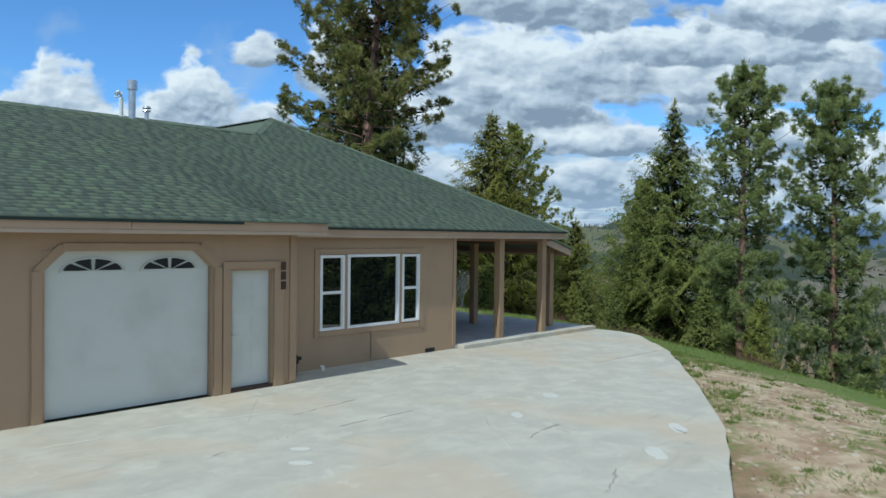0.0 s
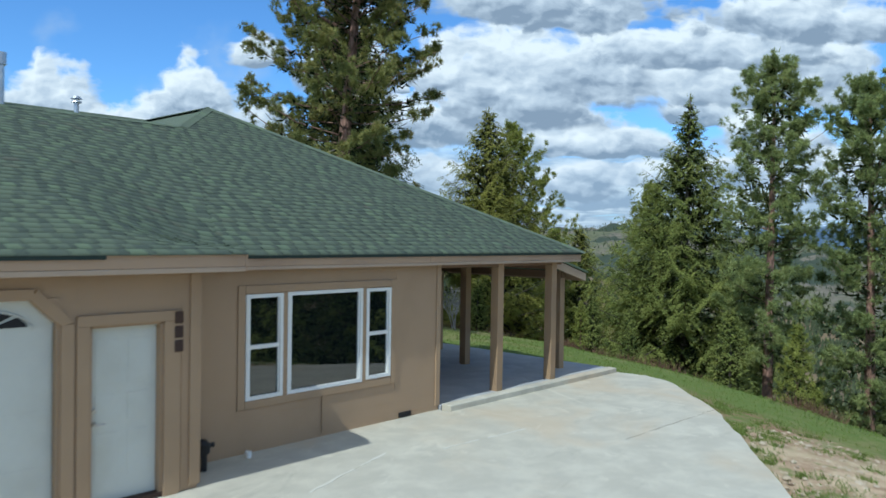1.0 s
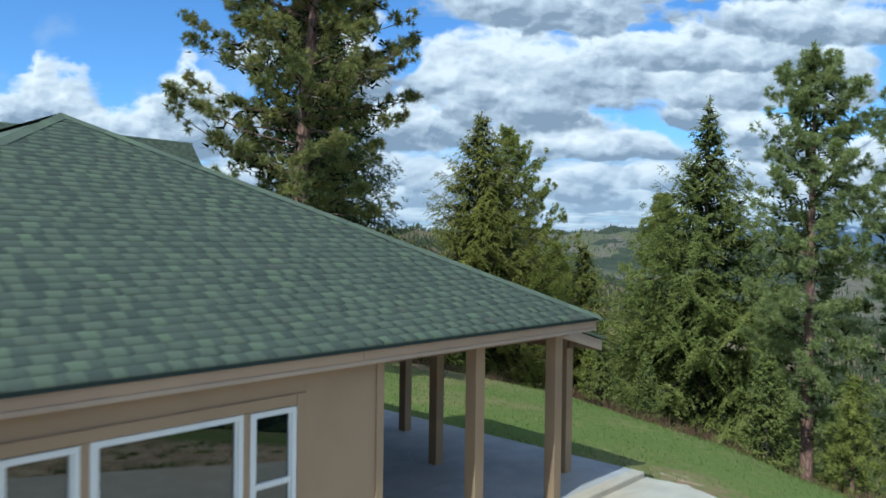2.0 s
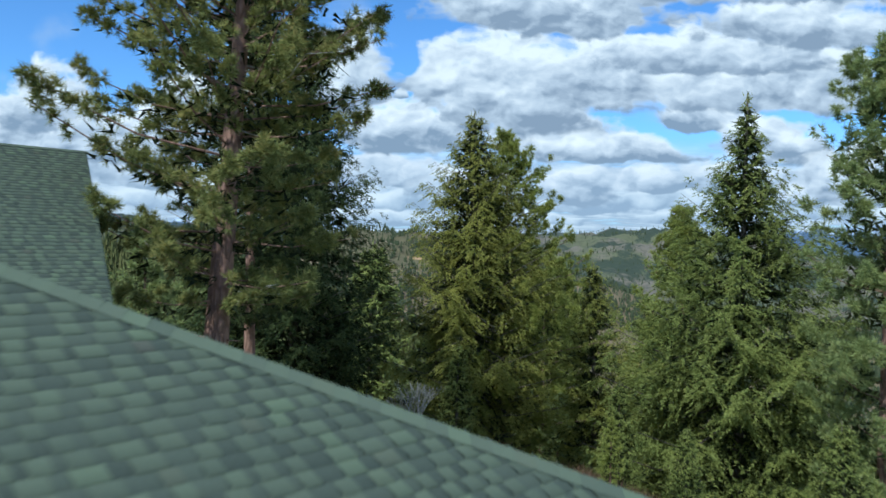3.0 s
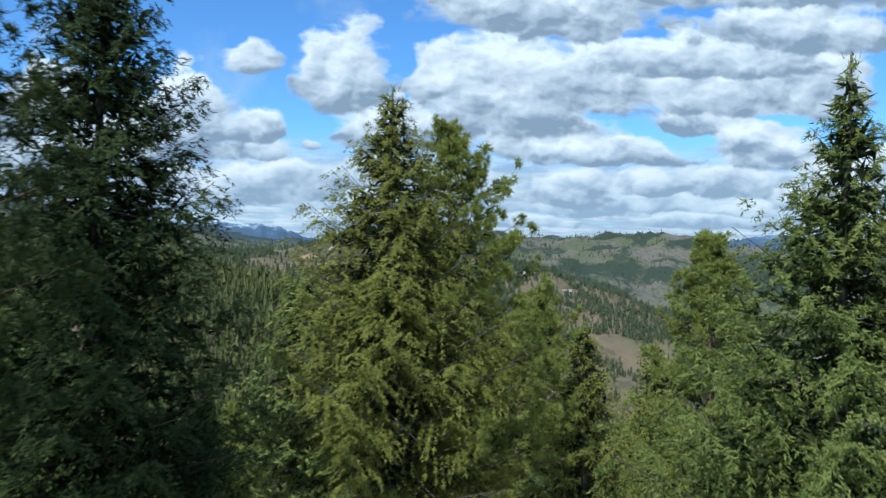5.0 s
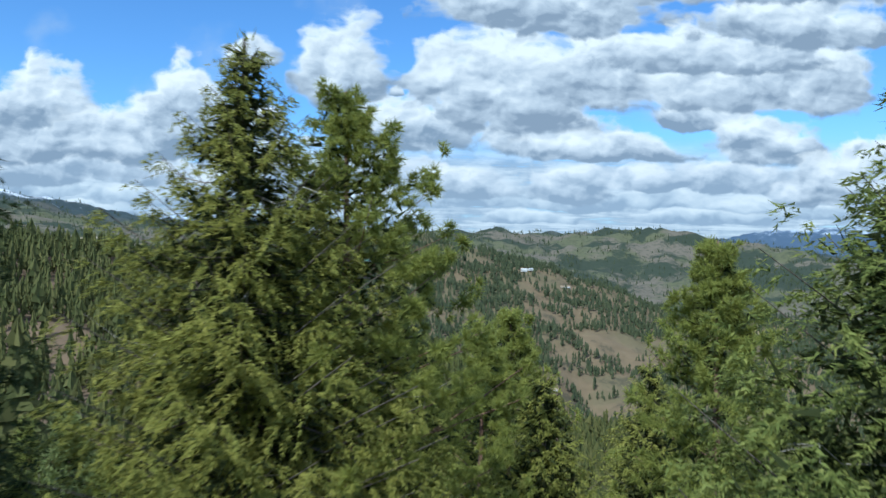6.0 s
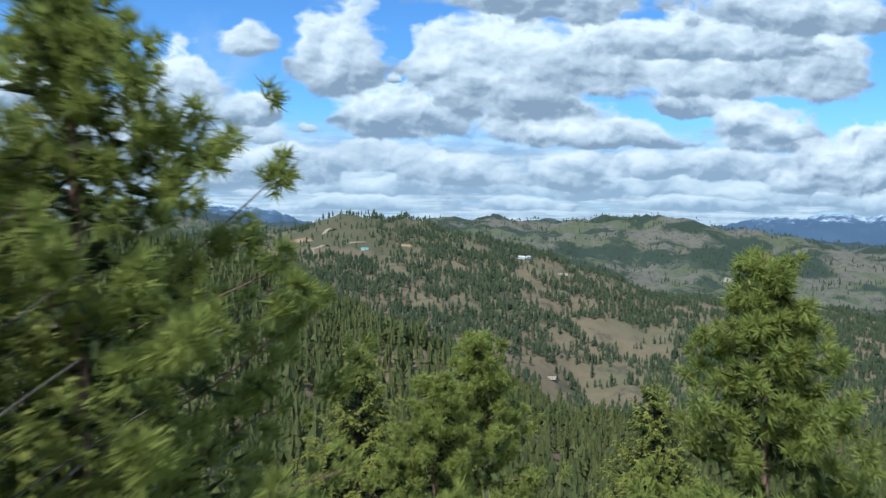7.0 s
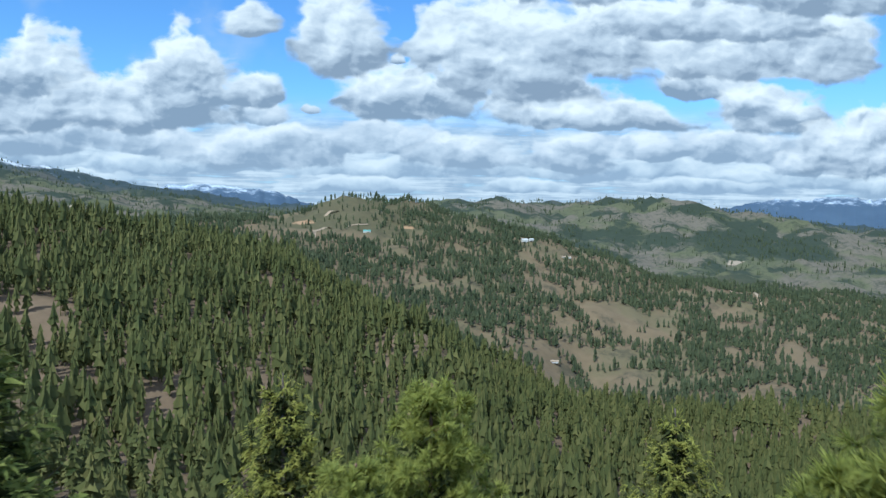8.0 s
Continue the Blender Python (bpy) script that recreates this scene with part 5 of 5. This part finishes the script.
plant(FIR_C, "douglas_fir", "young Douglas fir on the slope", 32.0, 17.3, 4.1, 17, 1.1)
plant(FIR_C, "douglas_fir", "Douglas fir on the slope", 45.6, 35.5, 2.9, 17, 2.1)
plant(PINE_C, "ponderosa_pine", "bright green ponderosa pine on the slope", 44.5, 28.0, 4.0, 17, 0.2)
plant(PINE_C, "ponderosa_pine", "bright green ponderosa pine on the slope", 40.6, 26.6, 3.2, 17, 3.0)
plant(FIR_C, "douglas_fir", "Douglas fir on the slope", 62.0, 29.4, -0.2, 17, 0.7)
for x, y, top, turn in ((18.3, 37.7, 5.6, 0.3), (14.6, 35.6, 4.4, 1.9), (22.4, 40.2, 4.9, 3.6), (11.4, 38.5, 4.8, 5.0)):
    plant(PINE_F, "ponderosa_pine", "sunlit young ponderosa pine beyond the lawn", x, y, top, 12, turn, "young pines beyond the lawn")
plant(PINE_G, "young_pine", "small bright green young pine at the lawn's edge", 15.3, 6.7, 0.75, 12, 0.7)

# trees beside the road that the windows mirror
for x, y, top, turn in ((9.0, -18.0, 8.0, 0.4), (13.5, -16.5, 7.0, 1.7), (16.5, -21.0, 9.0, 3.0), (11.5, -23.0, 10.0, 4.1), (20.5, -18.0, 8.5, 5.2), (5.5, -23.5, 9.5, 2.2)):
    plant(FIR_F, "douglas_fir", "Douglas fir beside the road in front of the house", x, y, top, 12, turn, "trees beside the road")

# younger trees that fill the slope
fill = random.Random(77)
KIND = [(FIR_F, "douglas_fir", "young Douglas fir in the slope's thicket", 12), (PINE_F, "ponderosa_pine", "young ponderosa pine in the slope's thicket", 12), (FIR_G, "douglas_fir", "slim Douglas fir in the slope's thicket", 12), (PINE_G, "ponderosa_pine", "bright young ponderosa pine in the slope's thicket", 12)]
placed = [(24.6, 19.3), (27.3, 19.3), (29.1, 8.9), (24.1, 2.6), (30, 0), (40.4, 16.5), (18.6, 24.5), (44.5, 28.0), (45.6, 35.5), (32.0, 17.3), (40.6, 26.6)]
path_xy = [(r[1], r[2]) for r in PATH]
tries = 0
while len(placed) < 92 and tries < 9000:
    tries += 1
    u, v = 110 * fill.random() ** 1.5, fill.uniform(-1, 1)
    x = 12 + u * 0.733 + v * (22 + 0.5 * u) * 0.68
    y = 6 + u * 0.68 - v * (22 + 0.5 * u) * 0.733
    z = float(height(x, y))
    if z > -1.9 or min(math.hypot(x - a, y - b) for a, b in placed) < 2.3 + 0.02 * u:
        continue
    near = min(math.hypot(x - a, y - b) for a, b in path_xy)
    me, name, label, tall = fill.choice(KIND)
    top = min(z + fill.uniform(6, 14), fill.uniform(-0.5, 3.0) - 0.09 * max(0, u - 22))
    if near < 6:
        top = min(top, 0.5)
    if top - z < 2.2:
        continue
    placed.append((x, y))
    plant(me, name, label, x, y, top, tall, fill.uniform(0, 6.28), "trees on the slope")


# ---- woods on the hills ----
def wood_template(rng, tiers, sides, wide):
    """One far conifer, one metre tall: stacked whorls of ragged boughs on a bare stem, rounded to the top."""
    tris = []
    base = rng.uniform(0.10, 0.26)
    for k in range(tiers):
        f = k / tiers
        low = base + (0.97 - base) * f
        top = min(1.0, low + (0.97 - base) * 1.9 / tiers)
        r = wide * (1.0 - f) ** 0.62 * min(1.0, 0.62 + 2.2 * f) * rng.uniform(0.78, 1.18)
        a = rng.uniform(0, 6.28) + np.arange(sides) * 6.2832 / sides + rng.uniform(-0.3, 0.3, sides)
        q = r * np.where(np.arange(sides) % 2 == 0, rng.uniform(0.80, 1.25, sides), rng.uniform(0.30, 0.60, sides))
        rim = np.stack([np.cos(a) * q, np.sin(a) * q, low + rng.uniform(-0.5, 0.5, sides) / tiers * 0.6], 1)
        tip = np.array([rng.uniform(-0.02, 0.02), rng.uniform(-0.02, 0.02), top])
        for i in range(sides):
            tris.append([tip, rim[i], rim[(i + 1) % sides]])
    for i in range(3 if tiers > 2 else 0):
        p = [np.array([math.cos(2.1 * j) * 0.014, math.sin(2.1 * j) * 0.014, 0.0]) for j in (i, i + 1)]
        tris.append([p[0], p[1], np.array([0, 0, 0.6])])
    return np.array(tris)


def scatter(name, label, mat, count, r0, r1, b0, b1, cover, tall, tiers, sides, wide, seed):
    rng = np.random.RandomState(seed)
    temps = [wood_template(rng, tiers, sides, wide * rng.uniform(0.8, 1.2)) for _ in range(12)]
    r = np.sqrt(rng.uniform(r0 ** 2, r1 ** 2, count))
    b = np.radians(rng.uniform(b0, b1, count))
    x, y = CX + r * np.cos(b), CY + r * np.sin(b)
    ok = rng.rand(count) < cover(x, y, r, np.degrees(b))
    x, y = x[ok], y[ok]
    z = height(x, y) - 0.4
    h = tall * rng.uniform(0.60, 1.05, len(x)) * rng.choice((0.85, 1.0, 1.1, 1.3), len(x))
    tris = []
    for k, t in enumerate(temps):
        m = np.arange(len(x)) % 12 == k
        if m.any():
            tris.append((t[None] * h[m][:, None, None, None] + np.stack([x[m], y[m], z[m]], 1)[:, None, None, :]).reshape(-1, 3, 3))
    ob = new(name, tri_mesh(name, np.concatenate(tris), mat))
    return tagged(ob, label, "forest", kind="stuff")


# open meadows among the trees: x, y, reach
MEADOWS = [(1043, 566, 75), (829, 447, 62), (906, 506, 35), (1229, 813, 50), (1137, 549, 30), (478, 366, 26), (194, 480, 17), (186, 455, 14), (182, 321, 12), (1191, 868, 22), (795, 529, 26), (960, 1058, 20), (205, 430, 12), (1010, 700, 40), (1270, 470, 50), (1420, 560, 55)]


def clearing(x, y):
    k = np.zeros_like(x)
    for mx, my, reach in MEADOWS:
        k = np.maximum(k, 1 - smoothstep(np.hypot(x - mx, y - my) / reach + 0.35 * wave(x, y, 40.0, 57), 0.75, 1.05))
    return k


def cover_spur(x, y, r, b):
    n = wave(x, y, 130.0, 51) + 0.5 * wave(x, y, 45.0, 52)
    return (0.04 + 0.96 * smoothstep(n, -0.85, -0.3)) * (1 - clearing(x, y)) * (1 - 0.35 * smoothstep(b, 56, 66) * (1 - smoothstep(r, 330, 520)))


def cover_hill(x, y, r, b):
    n = wave(x, y, 260.0, 53) + 0.6 * wave(x, y, 90.0, 54)
    return (0.10 + 0.90 * smoothstep(n, -0.55, -0.05)) * (1 - np.where(r > 1590, 0.84, 0.93) * smoothstep(r, 1220, 1340) * smoothstep(b + 1.6 * wave(x, y, 120.0, 58), 43.5, 48.5) * (1 - smoothstep(b, 55, 57))) * (1 - 0.96 * clearing(x, y))


def cover_far(x, y, r, b):
    n = wave(x, y, 420.0, 55) + 0.6 * wave(x, y, 150.0, 56)
    # extra trees packed in to darken the painted cloud shadow
    stand = np.hypot((x - 2450) * 0.0055, (y - 860) * 0.0045) < 0.95
    return (0.10 + 0.90 * np.maximum(smoothstep(n, 0.1, 0.6), stand)) * np.where(r > 3550, 0.3, 1.0)


scatter("pine_forest", "pine forest down the near slope", M_wood_near, 800, 105, 280, 6, 80, cover_spur, 21.0, 13, 10, 0.17, 64)
scatter("pine_forest", "dense pine forest on the near spur", M_wood_near, 7900, 280, 800, 6, 80, cover_spur, 22.0, 5, 8, 0.175, 61)
scatter("pine_woods", "scattered pines over the dry valley sides", M_wood_mid, 39000, 800, 1900, 0, 80, cover_hill, 14.5, 2, 6, 0.25, 62)
scatter("distant_woods", "thin woods on the far ridges", M_wood_mid, 32000, 1900, 4300, 2, 80, cover_far, 15.0, 1, 5, 0.26, 63)


# ---- far houses and tracks ----
def far_house(label, x, y, wide, deep, eave, roof_mat, turn):
    z = float(height(x, y)) - 0.4
    h = new("farmhouse")
    h.matrix_basis = Matrix.LocRotScale((x, y, z), Euler((0, 0, turn)), Vector((1, 1, 1)))
    tagged(h, label, "house")
    w, d = wide / 2, deep / 2
    part("wall", Geo().box(-w, w, -d, d, 0, eave), M_vinyl, h)
    g = Geo()
    for k in (-1, 1):
        g.poly([(-w - 0.5, k * (d + 0.5), eave - 0.2), (w + 0.5, k * (d + 0.5), eave - 0.2), (w + 0.5, 0, eave + 0.45 * d), (-w - 0.5, 0, eave + 0.45 * d)], (0, 0, 0.25))
    part("roof", g, roof_mat, h)
    for k in range(3):
        part("window", Geo().box(-w + wide * (k + 0.7) / 4 - 0.6, -w + wide * (k + 0.7) / 4 + 0.6, -d - 0.04, -d + 0.02, 1.0, 2.2), M_glass, h)


M_tin = painted("teal_roof_metal", (0.20, 0.48, 0.42), (0.15, 0.35, 0.3), 0.3, 0.4)
far_house("small far white house with a teal metal roof on the hillside", 960, 1058, 13, 8, 3.0, M_tin, -0.9)
far_house("small far white house among the pines", 1191, 868, 11, 8, 4.5, M_vinyl, -0.7)
far_house("small far white house among the pines", 1204, 862, 8, 6, 3.5, M_vinyl, -0.3)
far_house("low pale building in a clearing of the valley", 795, 529, 12, 5, 2.2, M_fascia_low, -0.95)
far_house("long pale building on the meadow's edge", 1240, 806, 18, 6, 2.6, M_fascia_low, -0.8)


def track(label, line, wide):
    """A dirt track laid over the hillside."""
    pts = [Vector(line[i]).lerp(Vector(line[i + 1]), k / 10) for i in range(len(line) - 1) for k in range(10)]
    V, Q = [], []
    for i, p in enumerate(pts):
        d = (pts[min(i + 1, len(pts) - 1)] - pts[max(i - 1, 0)]).normalized()
        n = Vector((-d.y, d.x)) * wide / 2
        for e in (p - n, p + n):
            V.append((e.x, e.y, float(height(e.x, e.y)) + 0.6))
        if i:
            Q.append((2 * i - 2, 2 * i - 1, 2 * i + 1, 2 * i))
    tagged(new("road", array_mesh("road", V, Q, M_track, True)), label, "road", kind="structure")


M_track = concrete("track_dirt", (0.52, 0.40, 0.27), (0.38, 0.28, 0.19), (0.45, 0.33, 0.22))
track("pale dirt track round the far hill", [(926, 1199), (980, 1205), (1034, 1219), (1075, 1180), (1100, 1130)], 6)
track("pale dirt track across the hillside", [(800, 1010), (860, 1085), (926, 1110), (1000, 1090)], 6)
track("pale dirt track through the valley's meadows", [(1330, 470), (1400, 500), (1460, 560), (1500, 640)], 6)

# ---- small things on the lawn and the slope ----
def twigs(name, label, x, y, tall, seed, mat, lean=0.25, stems=4, category="shrub"):
    """A leafless shrub of forking grey twigs."""
    rng = random.Random(seed)
    g = Geo()

    def grow(p, d, length, r, depth):
        q = p + d * length
        mid = p + d * length * 0.5 + Vector((rng.uniform(-1, 1), rng.uniform(-1, 1), 0)) * length * 0.06
        g.tube([p, mid, q], [r, r * 0.85, r * 0.65], 5, False)
        if depth:
            for _ in range(rng.choice((2, 3, 3))):
                n = (d + Vector((rng.uniform(-1, 1), rng.uniform(-1, 1), rng.uniform(-0.2, 0.6))) * 0.65).normalized()
                grow(q, n, length * rng.uniform(0.55, 0.8), r * 0.6, depth - 1)

    for _ in range(stems):
        a = rng.uniform(0, 6.28)
        grow(Vector((0, 0, -0.1)), Vector((math.cos(a) * lean, math.sin(a) * lean, 1)).normalized(), tall * 0.34, 0.022 * tall / 2, 4)
    ob = part(name, g, mat)
    ob.location = (x, y, float(height(x, y)))
    return tagged(ob, label, category)


twigs("bare_shrub", "leafless pale grey shrub below the lawn", 13.6, 11.8, 2.1, 5, M_deadwood)
twigs("bare_shrub", "leafless pale grey shrub below the lawn", 15.4, 13.6, 1.9, 6, M_deadwood)
twigs("sapling", "thin leafless sapling on the far lawn", 10.2, 22.6, 2.0, 7, M_deadwood, 0.05, 1, "tree")

# dead grey limbs that hang among the green ones
def dead_limbs(name, label, x, y, top, tall, low, high, count, seed):
    rng = random.Random(seed)
    z0 = float(height(x, y))
    holder = [o for o in scene.objects if o.get("category") == "tree" and abs(o.location.x - x) < 0.01 and abs(o.location.y - y) < 0.01][0]
    k = holder.scale.x
    turn = holder.rotation_euler.z if holder.rotation_mode == "XYZ" else 0.0
    for _ in range(count):
        a, z = rng.uniform(0, 6.28), rng.uniform(low, high)
        L = min(rng.uniform(1.4, 3.2), 0.45 * (top - z) + 0.3)
        sag = rng.uniform(0.15, 0.5)
        d = Vector((math.cos(a), math.sin(a), 0))
        pts = [d * (L * t) + Vector((0, 0, (z - z0) + L * (-sag * t + 0.45 * t ** 3) + rng.uniform(-0.06, 0.06))) for t in (0.05, 0.3, 0.55, 0.8, 1.0)]
        g = Geo().tube([p / k for p in pts], [0.022 / k, 0.018 / k, 0.014 / k, 0.010 / k, 0.005 / k], 5, False)
        for _ in range(4):
            t = rng.randint(1, 4)
            e = (d + Vector((rng.uniform(-1, 1), rng.uniform(-1, 1), rng.uniform(-0.8, 0.3)))).normalized() * rng.uniform(0.2, 0.6)
            g.tube([pts[t] / k, (pts[t] + e) / k], [0.009 / k, 0.004 / k], 4, False)
        part(name, g, M_deadwood, holder, label)


dead_limbs("dead_limb", "bare grey limb", 24.6, 19.3, 10.8, 17, 1.0, 9.0, 22, 3)
dead_limbs("dead_limb", "bare grey limb", 8.03, 13.23, 18.5, 18, 3.6, 10.0, 7, 4)
dead_limbs("dead_limb", "bare grey limb", 29.1, 8.9, 11.1, 17, -1.0, 4.5, 6, 8)
dead_limbs("dead_limb", "bare grey limb", 27.3, 19.35, 10.25, 17, 0.0, 7.0, 10, 9)

# fittings on the big trunk
knob = part("insulator", Geo().tube([(8.36, 12.90, 2.10), (8.36, 12.90, 2.16), (8.36, 12.90, 2.28)], [0.05, 0.085, 0.055], 12), M_blue)
tagged(knob, "pale blue glass insulator hung on the pine's trunk", "insulator")
for zz, dx in ((2.05, -0.47), (1.82, -0.48)):
    bracket = part("bracket", Geo().tube([(8.12 + dx * 0.6, 13.15 + dx * 0.1, zz), (8.12 + dx * 0.9, 13.15 + dx * 0.2, zz + 0.02)], [0.05, 0.045], 10), M_steel)
    tagged(bracket, "small grey metal bracket on the pine's trunk", "bracket")

# low gravel bank at the end of the lawn
bank_v, bank_f = [], []
line = [(5.4, 32.0), (7.2, 29.8), (9.6, 26.3), (11.0, 24.4), (12.1, 22.7), (12.5, 21.0), (12.7, 19.4)]
pts = [Vector(line[i]).lerp(Vector(line[i + 1]), k / 6) for i in range(len(line) - 1) for k in range(6)]
for i, q in enumerate(pts):
    d = (pts[min(i + 1, len(pts) - 1)] - pts[max(i - 1, 0)]).normalized()
    n = Vector((-d.y, d.x))
    for w, hgt in ((-0.36, -0.06), (-0.14, 0.11), (0.14, 0.12), (0.4, -0.08)):
        e = q + n * (w + random.uniform(-0.05, 0.05))
        bank_v.append((e.x, e.y, float(height(e.x, e.y)) + hgt * min(1.0, (len(pts) - i) / 12) - 0.04 * (i > len(pts) - 3) + random.uniform(-0.02, 0.02)))
for i in range(len(pts) - 1):
    for k in range(3):
        bank_f.append((i * 4 + k, i * 4 + k + 1, i * 4 + 5 + k, i * 4 + 4 + k))


def gravel_build(N, b, pos, obj):
    n = N.noise(pos, 14.0, 5, 0.7)
    N.set(b.inputs["Base Color"], N.ramp(n, [(0.3, (0.24, 0.18, 0.12)), (0.52, (0.46, 0.38, 0.28)), (0.75, (0.66, 0.59, 0.47))]))
    bump(N, b, n, 0.9, 0.05)


M_gravel = material("pale_gravel", gravel_build, 0.95, 0, 0.1)


def stone_build(N, b, pos, obj):
    isl = N.add("ShaderNodeNewGeometry").outputs["Random Per Island"]
    n = N.noise(pos, 30.0, 5, 0.7)
    N.set(b.inputs["Base Color"], N.mix(N.math("MULTIPLY", n, 0.5), N.ramp(isl, [(0.0, (0.36, 0.25, 0.16)), (0.5, (0.55, 0.45, 0.31)), (1.0, (0.58, 0.49, 0.36))]), (0.30, 0.21, 0.14)))
    bump(N, b, n, 0.6, 0.02)


M_stone = material("pale_field_stone", stone_build, 0.95, 0, 0.05)
tagged(new("gravel_bank", array_mesh("gravel_bank", bank_v, bank_f, M_gravel, True)), "low pale gravel bank at the end of the lawn", "bank", kind="structure")

# loose stones on the bare ground
rng = np.random.RandomState(9)
sv, sf = [], []
for k in range(900):
    along, out_d = 2.5 + 11.5 * rng.rand() ** 0.7, 0.0
    out_d = rng.uniform(0.25, max(0.9, 1.5 + 0.5 * along))
    x, y = 6.0 - 0.836 * along + 0.548 * out_d, -1.5 - 0.548 * along - 0.836 * out_d
    size = rng.uniform(0.015, 0.05) * (1.9 if rng.rand() < 0.08 else 1.0)
    z = float(height(x, y))
    n = len(sv)
    ring = [(x + size * math.cos(t) * rng.uniform(0.7, 1.3), y + size * math.sin(t) * rng.uniform(0.7, 1.3), z + size * rng.uniform(-0.1, 0.3)) for t in np.arange(0, 6.2, 1.05)]
    sv += ring + [(x, y, z + size * rng.uniform(0.4, 0.8))]
    sf += [(n + i, n + (i + 1) % len(ring), n + len(ring)) for i in range(len(ring))]
tagged(new("loose_stones", array_mesh("loose_stones", sv, sf, M_stone)), "pale loose stones on the bare soil beside the drive", "stones", kind="stuff")

# grass blades on the lawn and along the drive's edge
M_grass = leafy("lawn_grass", [(0.2, (0.120, 0.175, 0.038)), (0.55, (0.20, 0.26, 0.062)), (0.9, (0.30, 0.29, 0.11))], 0.35)
n = 34000
x = rng.uniform(5.5, 17.5, n)
y = rng.uniform(-9.0, 22.0, n)
keep = (x - np.interp(y, [-9, -5, 1.6, 7.5, 15, 22], [6.5, 9.2, 13.2, 15.3, 16.3, 15.5]) < 1.5) & ~((x < 6.05) & (y > -0.5)) & (((x - 6.0) * 0.548 - (y + 1.5) * 0.836 > 1.3 + 0.47 * (-(x - 6.0) * 0.836 - (y + 1.5) * 0.548)) | (y > -0.4) | (rng.rand(n) < 0.12) & ((x - 6.0) * 0.548 - (y + 1.5) * 0.836 > 0.2)) & ~((y > 11) & (x < 6.5))
x, y = x[keep], y[keep]
base = np.stack([x, y, height(x, y) - 0.01], 1)
up_d = unit(np.stack([rng.normal(0, 0.35, len(x)), rng.normal(0, 0.35, len(x)), np.ones(len(x))], 1))
tagged(new("lawn_grass", tri_mesh("lawn_grass", blades(base, up_d, rng.uniform(0.03, 0.10, len(x)), rng.uniform(0.012, 0.03, len(x)), rng), M_grass)), "short green grass on the lawn", "grass", kind="stuff")

# red-brown brush on the bank below the lawn
M_brush = leafy("dead_brush", [(0.2, (0.10, 0.055, 0.035)), (0.6, (0.21, 0.13, 0.08)), (0.9, (0.30, 0.22, 0.13))], 0.15)
clumps = rng.uniform(0, 1, (30, 2))
cx = 13.0 + clumps[:, 0] * 4.5
cy = -4.0 + clumps[:, 1] * 22.0
cx = cx + np.interp(cy, [-4, 1.6, 7.5, 15], [-2.6, 0.6, 2.4, 3.2])
each = 160
bx = np.repeat(cx, each) + rng.normal(0, 0.35, 30 * each)
by = np.repeat(cy, each) + rng.normal(0, 0.35, 30 * each)
bz = height(bx, by)
bd = unit(np.stack([rng.normal(0, 0.5, len(bx)), rng.normal(0, 0.5, len(bx)), np.full(len(bx), 1.0)], 1))
tagged(new("dead_brush", tri_mesh("dead_brush", blades(np.stack([bx, by, bz - 0.02], 1), bd, rng.uniform(0.2, 0.55, len(bx)), rng.uniform(0.012, 0.03, len(bx)), rng), M_brush)), "red-brown dead brush on the bank below the lawn", "brush", kind="stuff")

# vent low in the front wall
part("foundation_vent", Geo().box(-1.02, -0.72, -0.03, -0.009, 0.012, 0.10), M_black, house, "dark foundation vent", 0.004)

# weeds in tufts on the bare ground beside the drive
rng = np.random.RandomState(19)
along, off = rng.uniform(-1.0, 13.0, 150), rng.uniform(0.15, 1.0, 150)
off = 0.15 + off ** 1.5 * (1.4 + 0.5 * along.clip(0))
tx, ty = 6.0 - 0.836 * along + 0.548 * off, -1.5 - 0.548 * along - 0.836 * off
each = 90
wide = np.repeat(rng.uniform(0.04, 0.22, 150), each)
bx, by = np.repeat(tx, each) + rng.normal(0, 1, 150 * each) * wide, np.repeat(ty, each) + rng.normal(0, 1, 150 * each) * wide
bd = unit(np.stack([rng.normal(0, 0.6, len(bx)), rng.normal(0, 0.6, len(bx)), np.ones(len(bx))], 1))
tagged(new("weeds", tri_mesh("weeds", blades(np.stack([bx, by, height(bx, by) - 0.01], 1), bd, rng.uniform(0.03, 0.11, len(bx)), rng.uniform(0.008, 0.02, len(bx)), rng), M_grass)), "tufts of green weeds on the bare soil beside the drive", "weeds", kind="stuff")
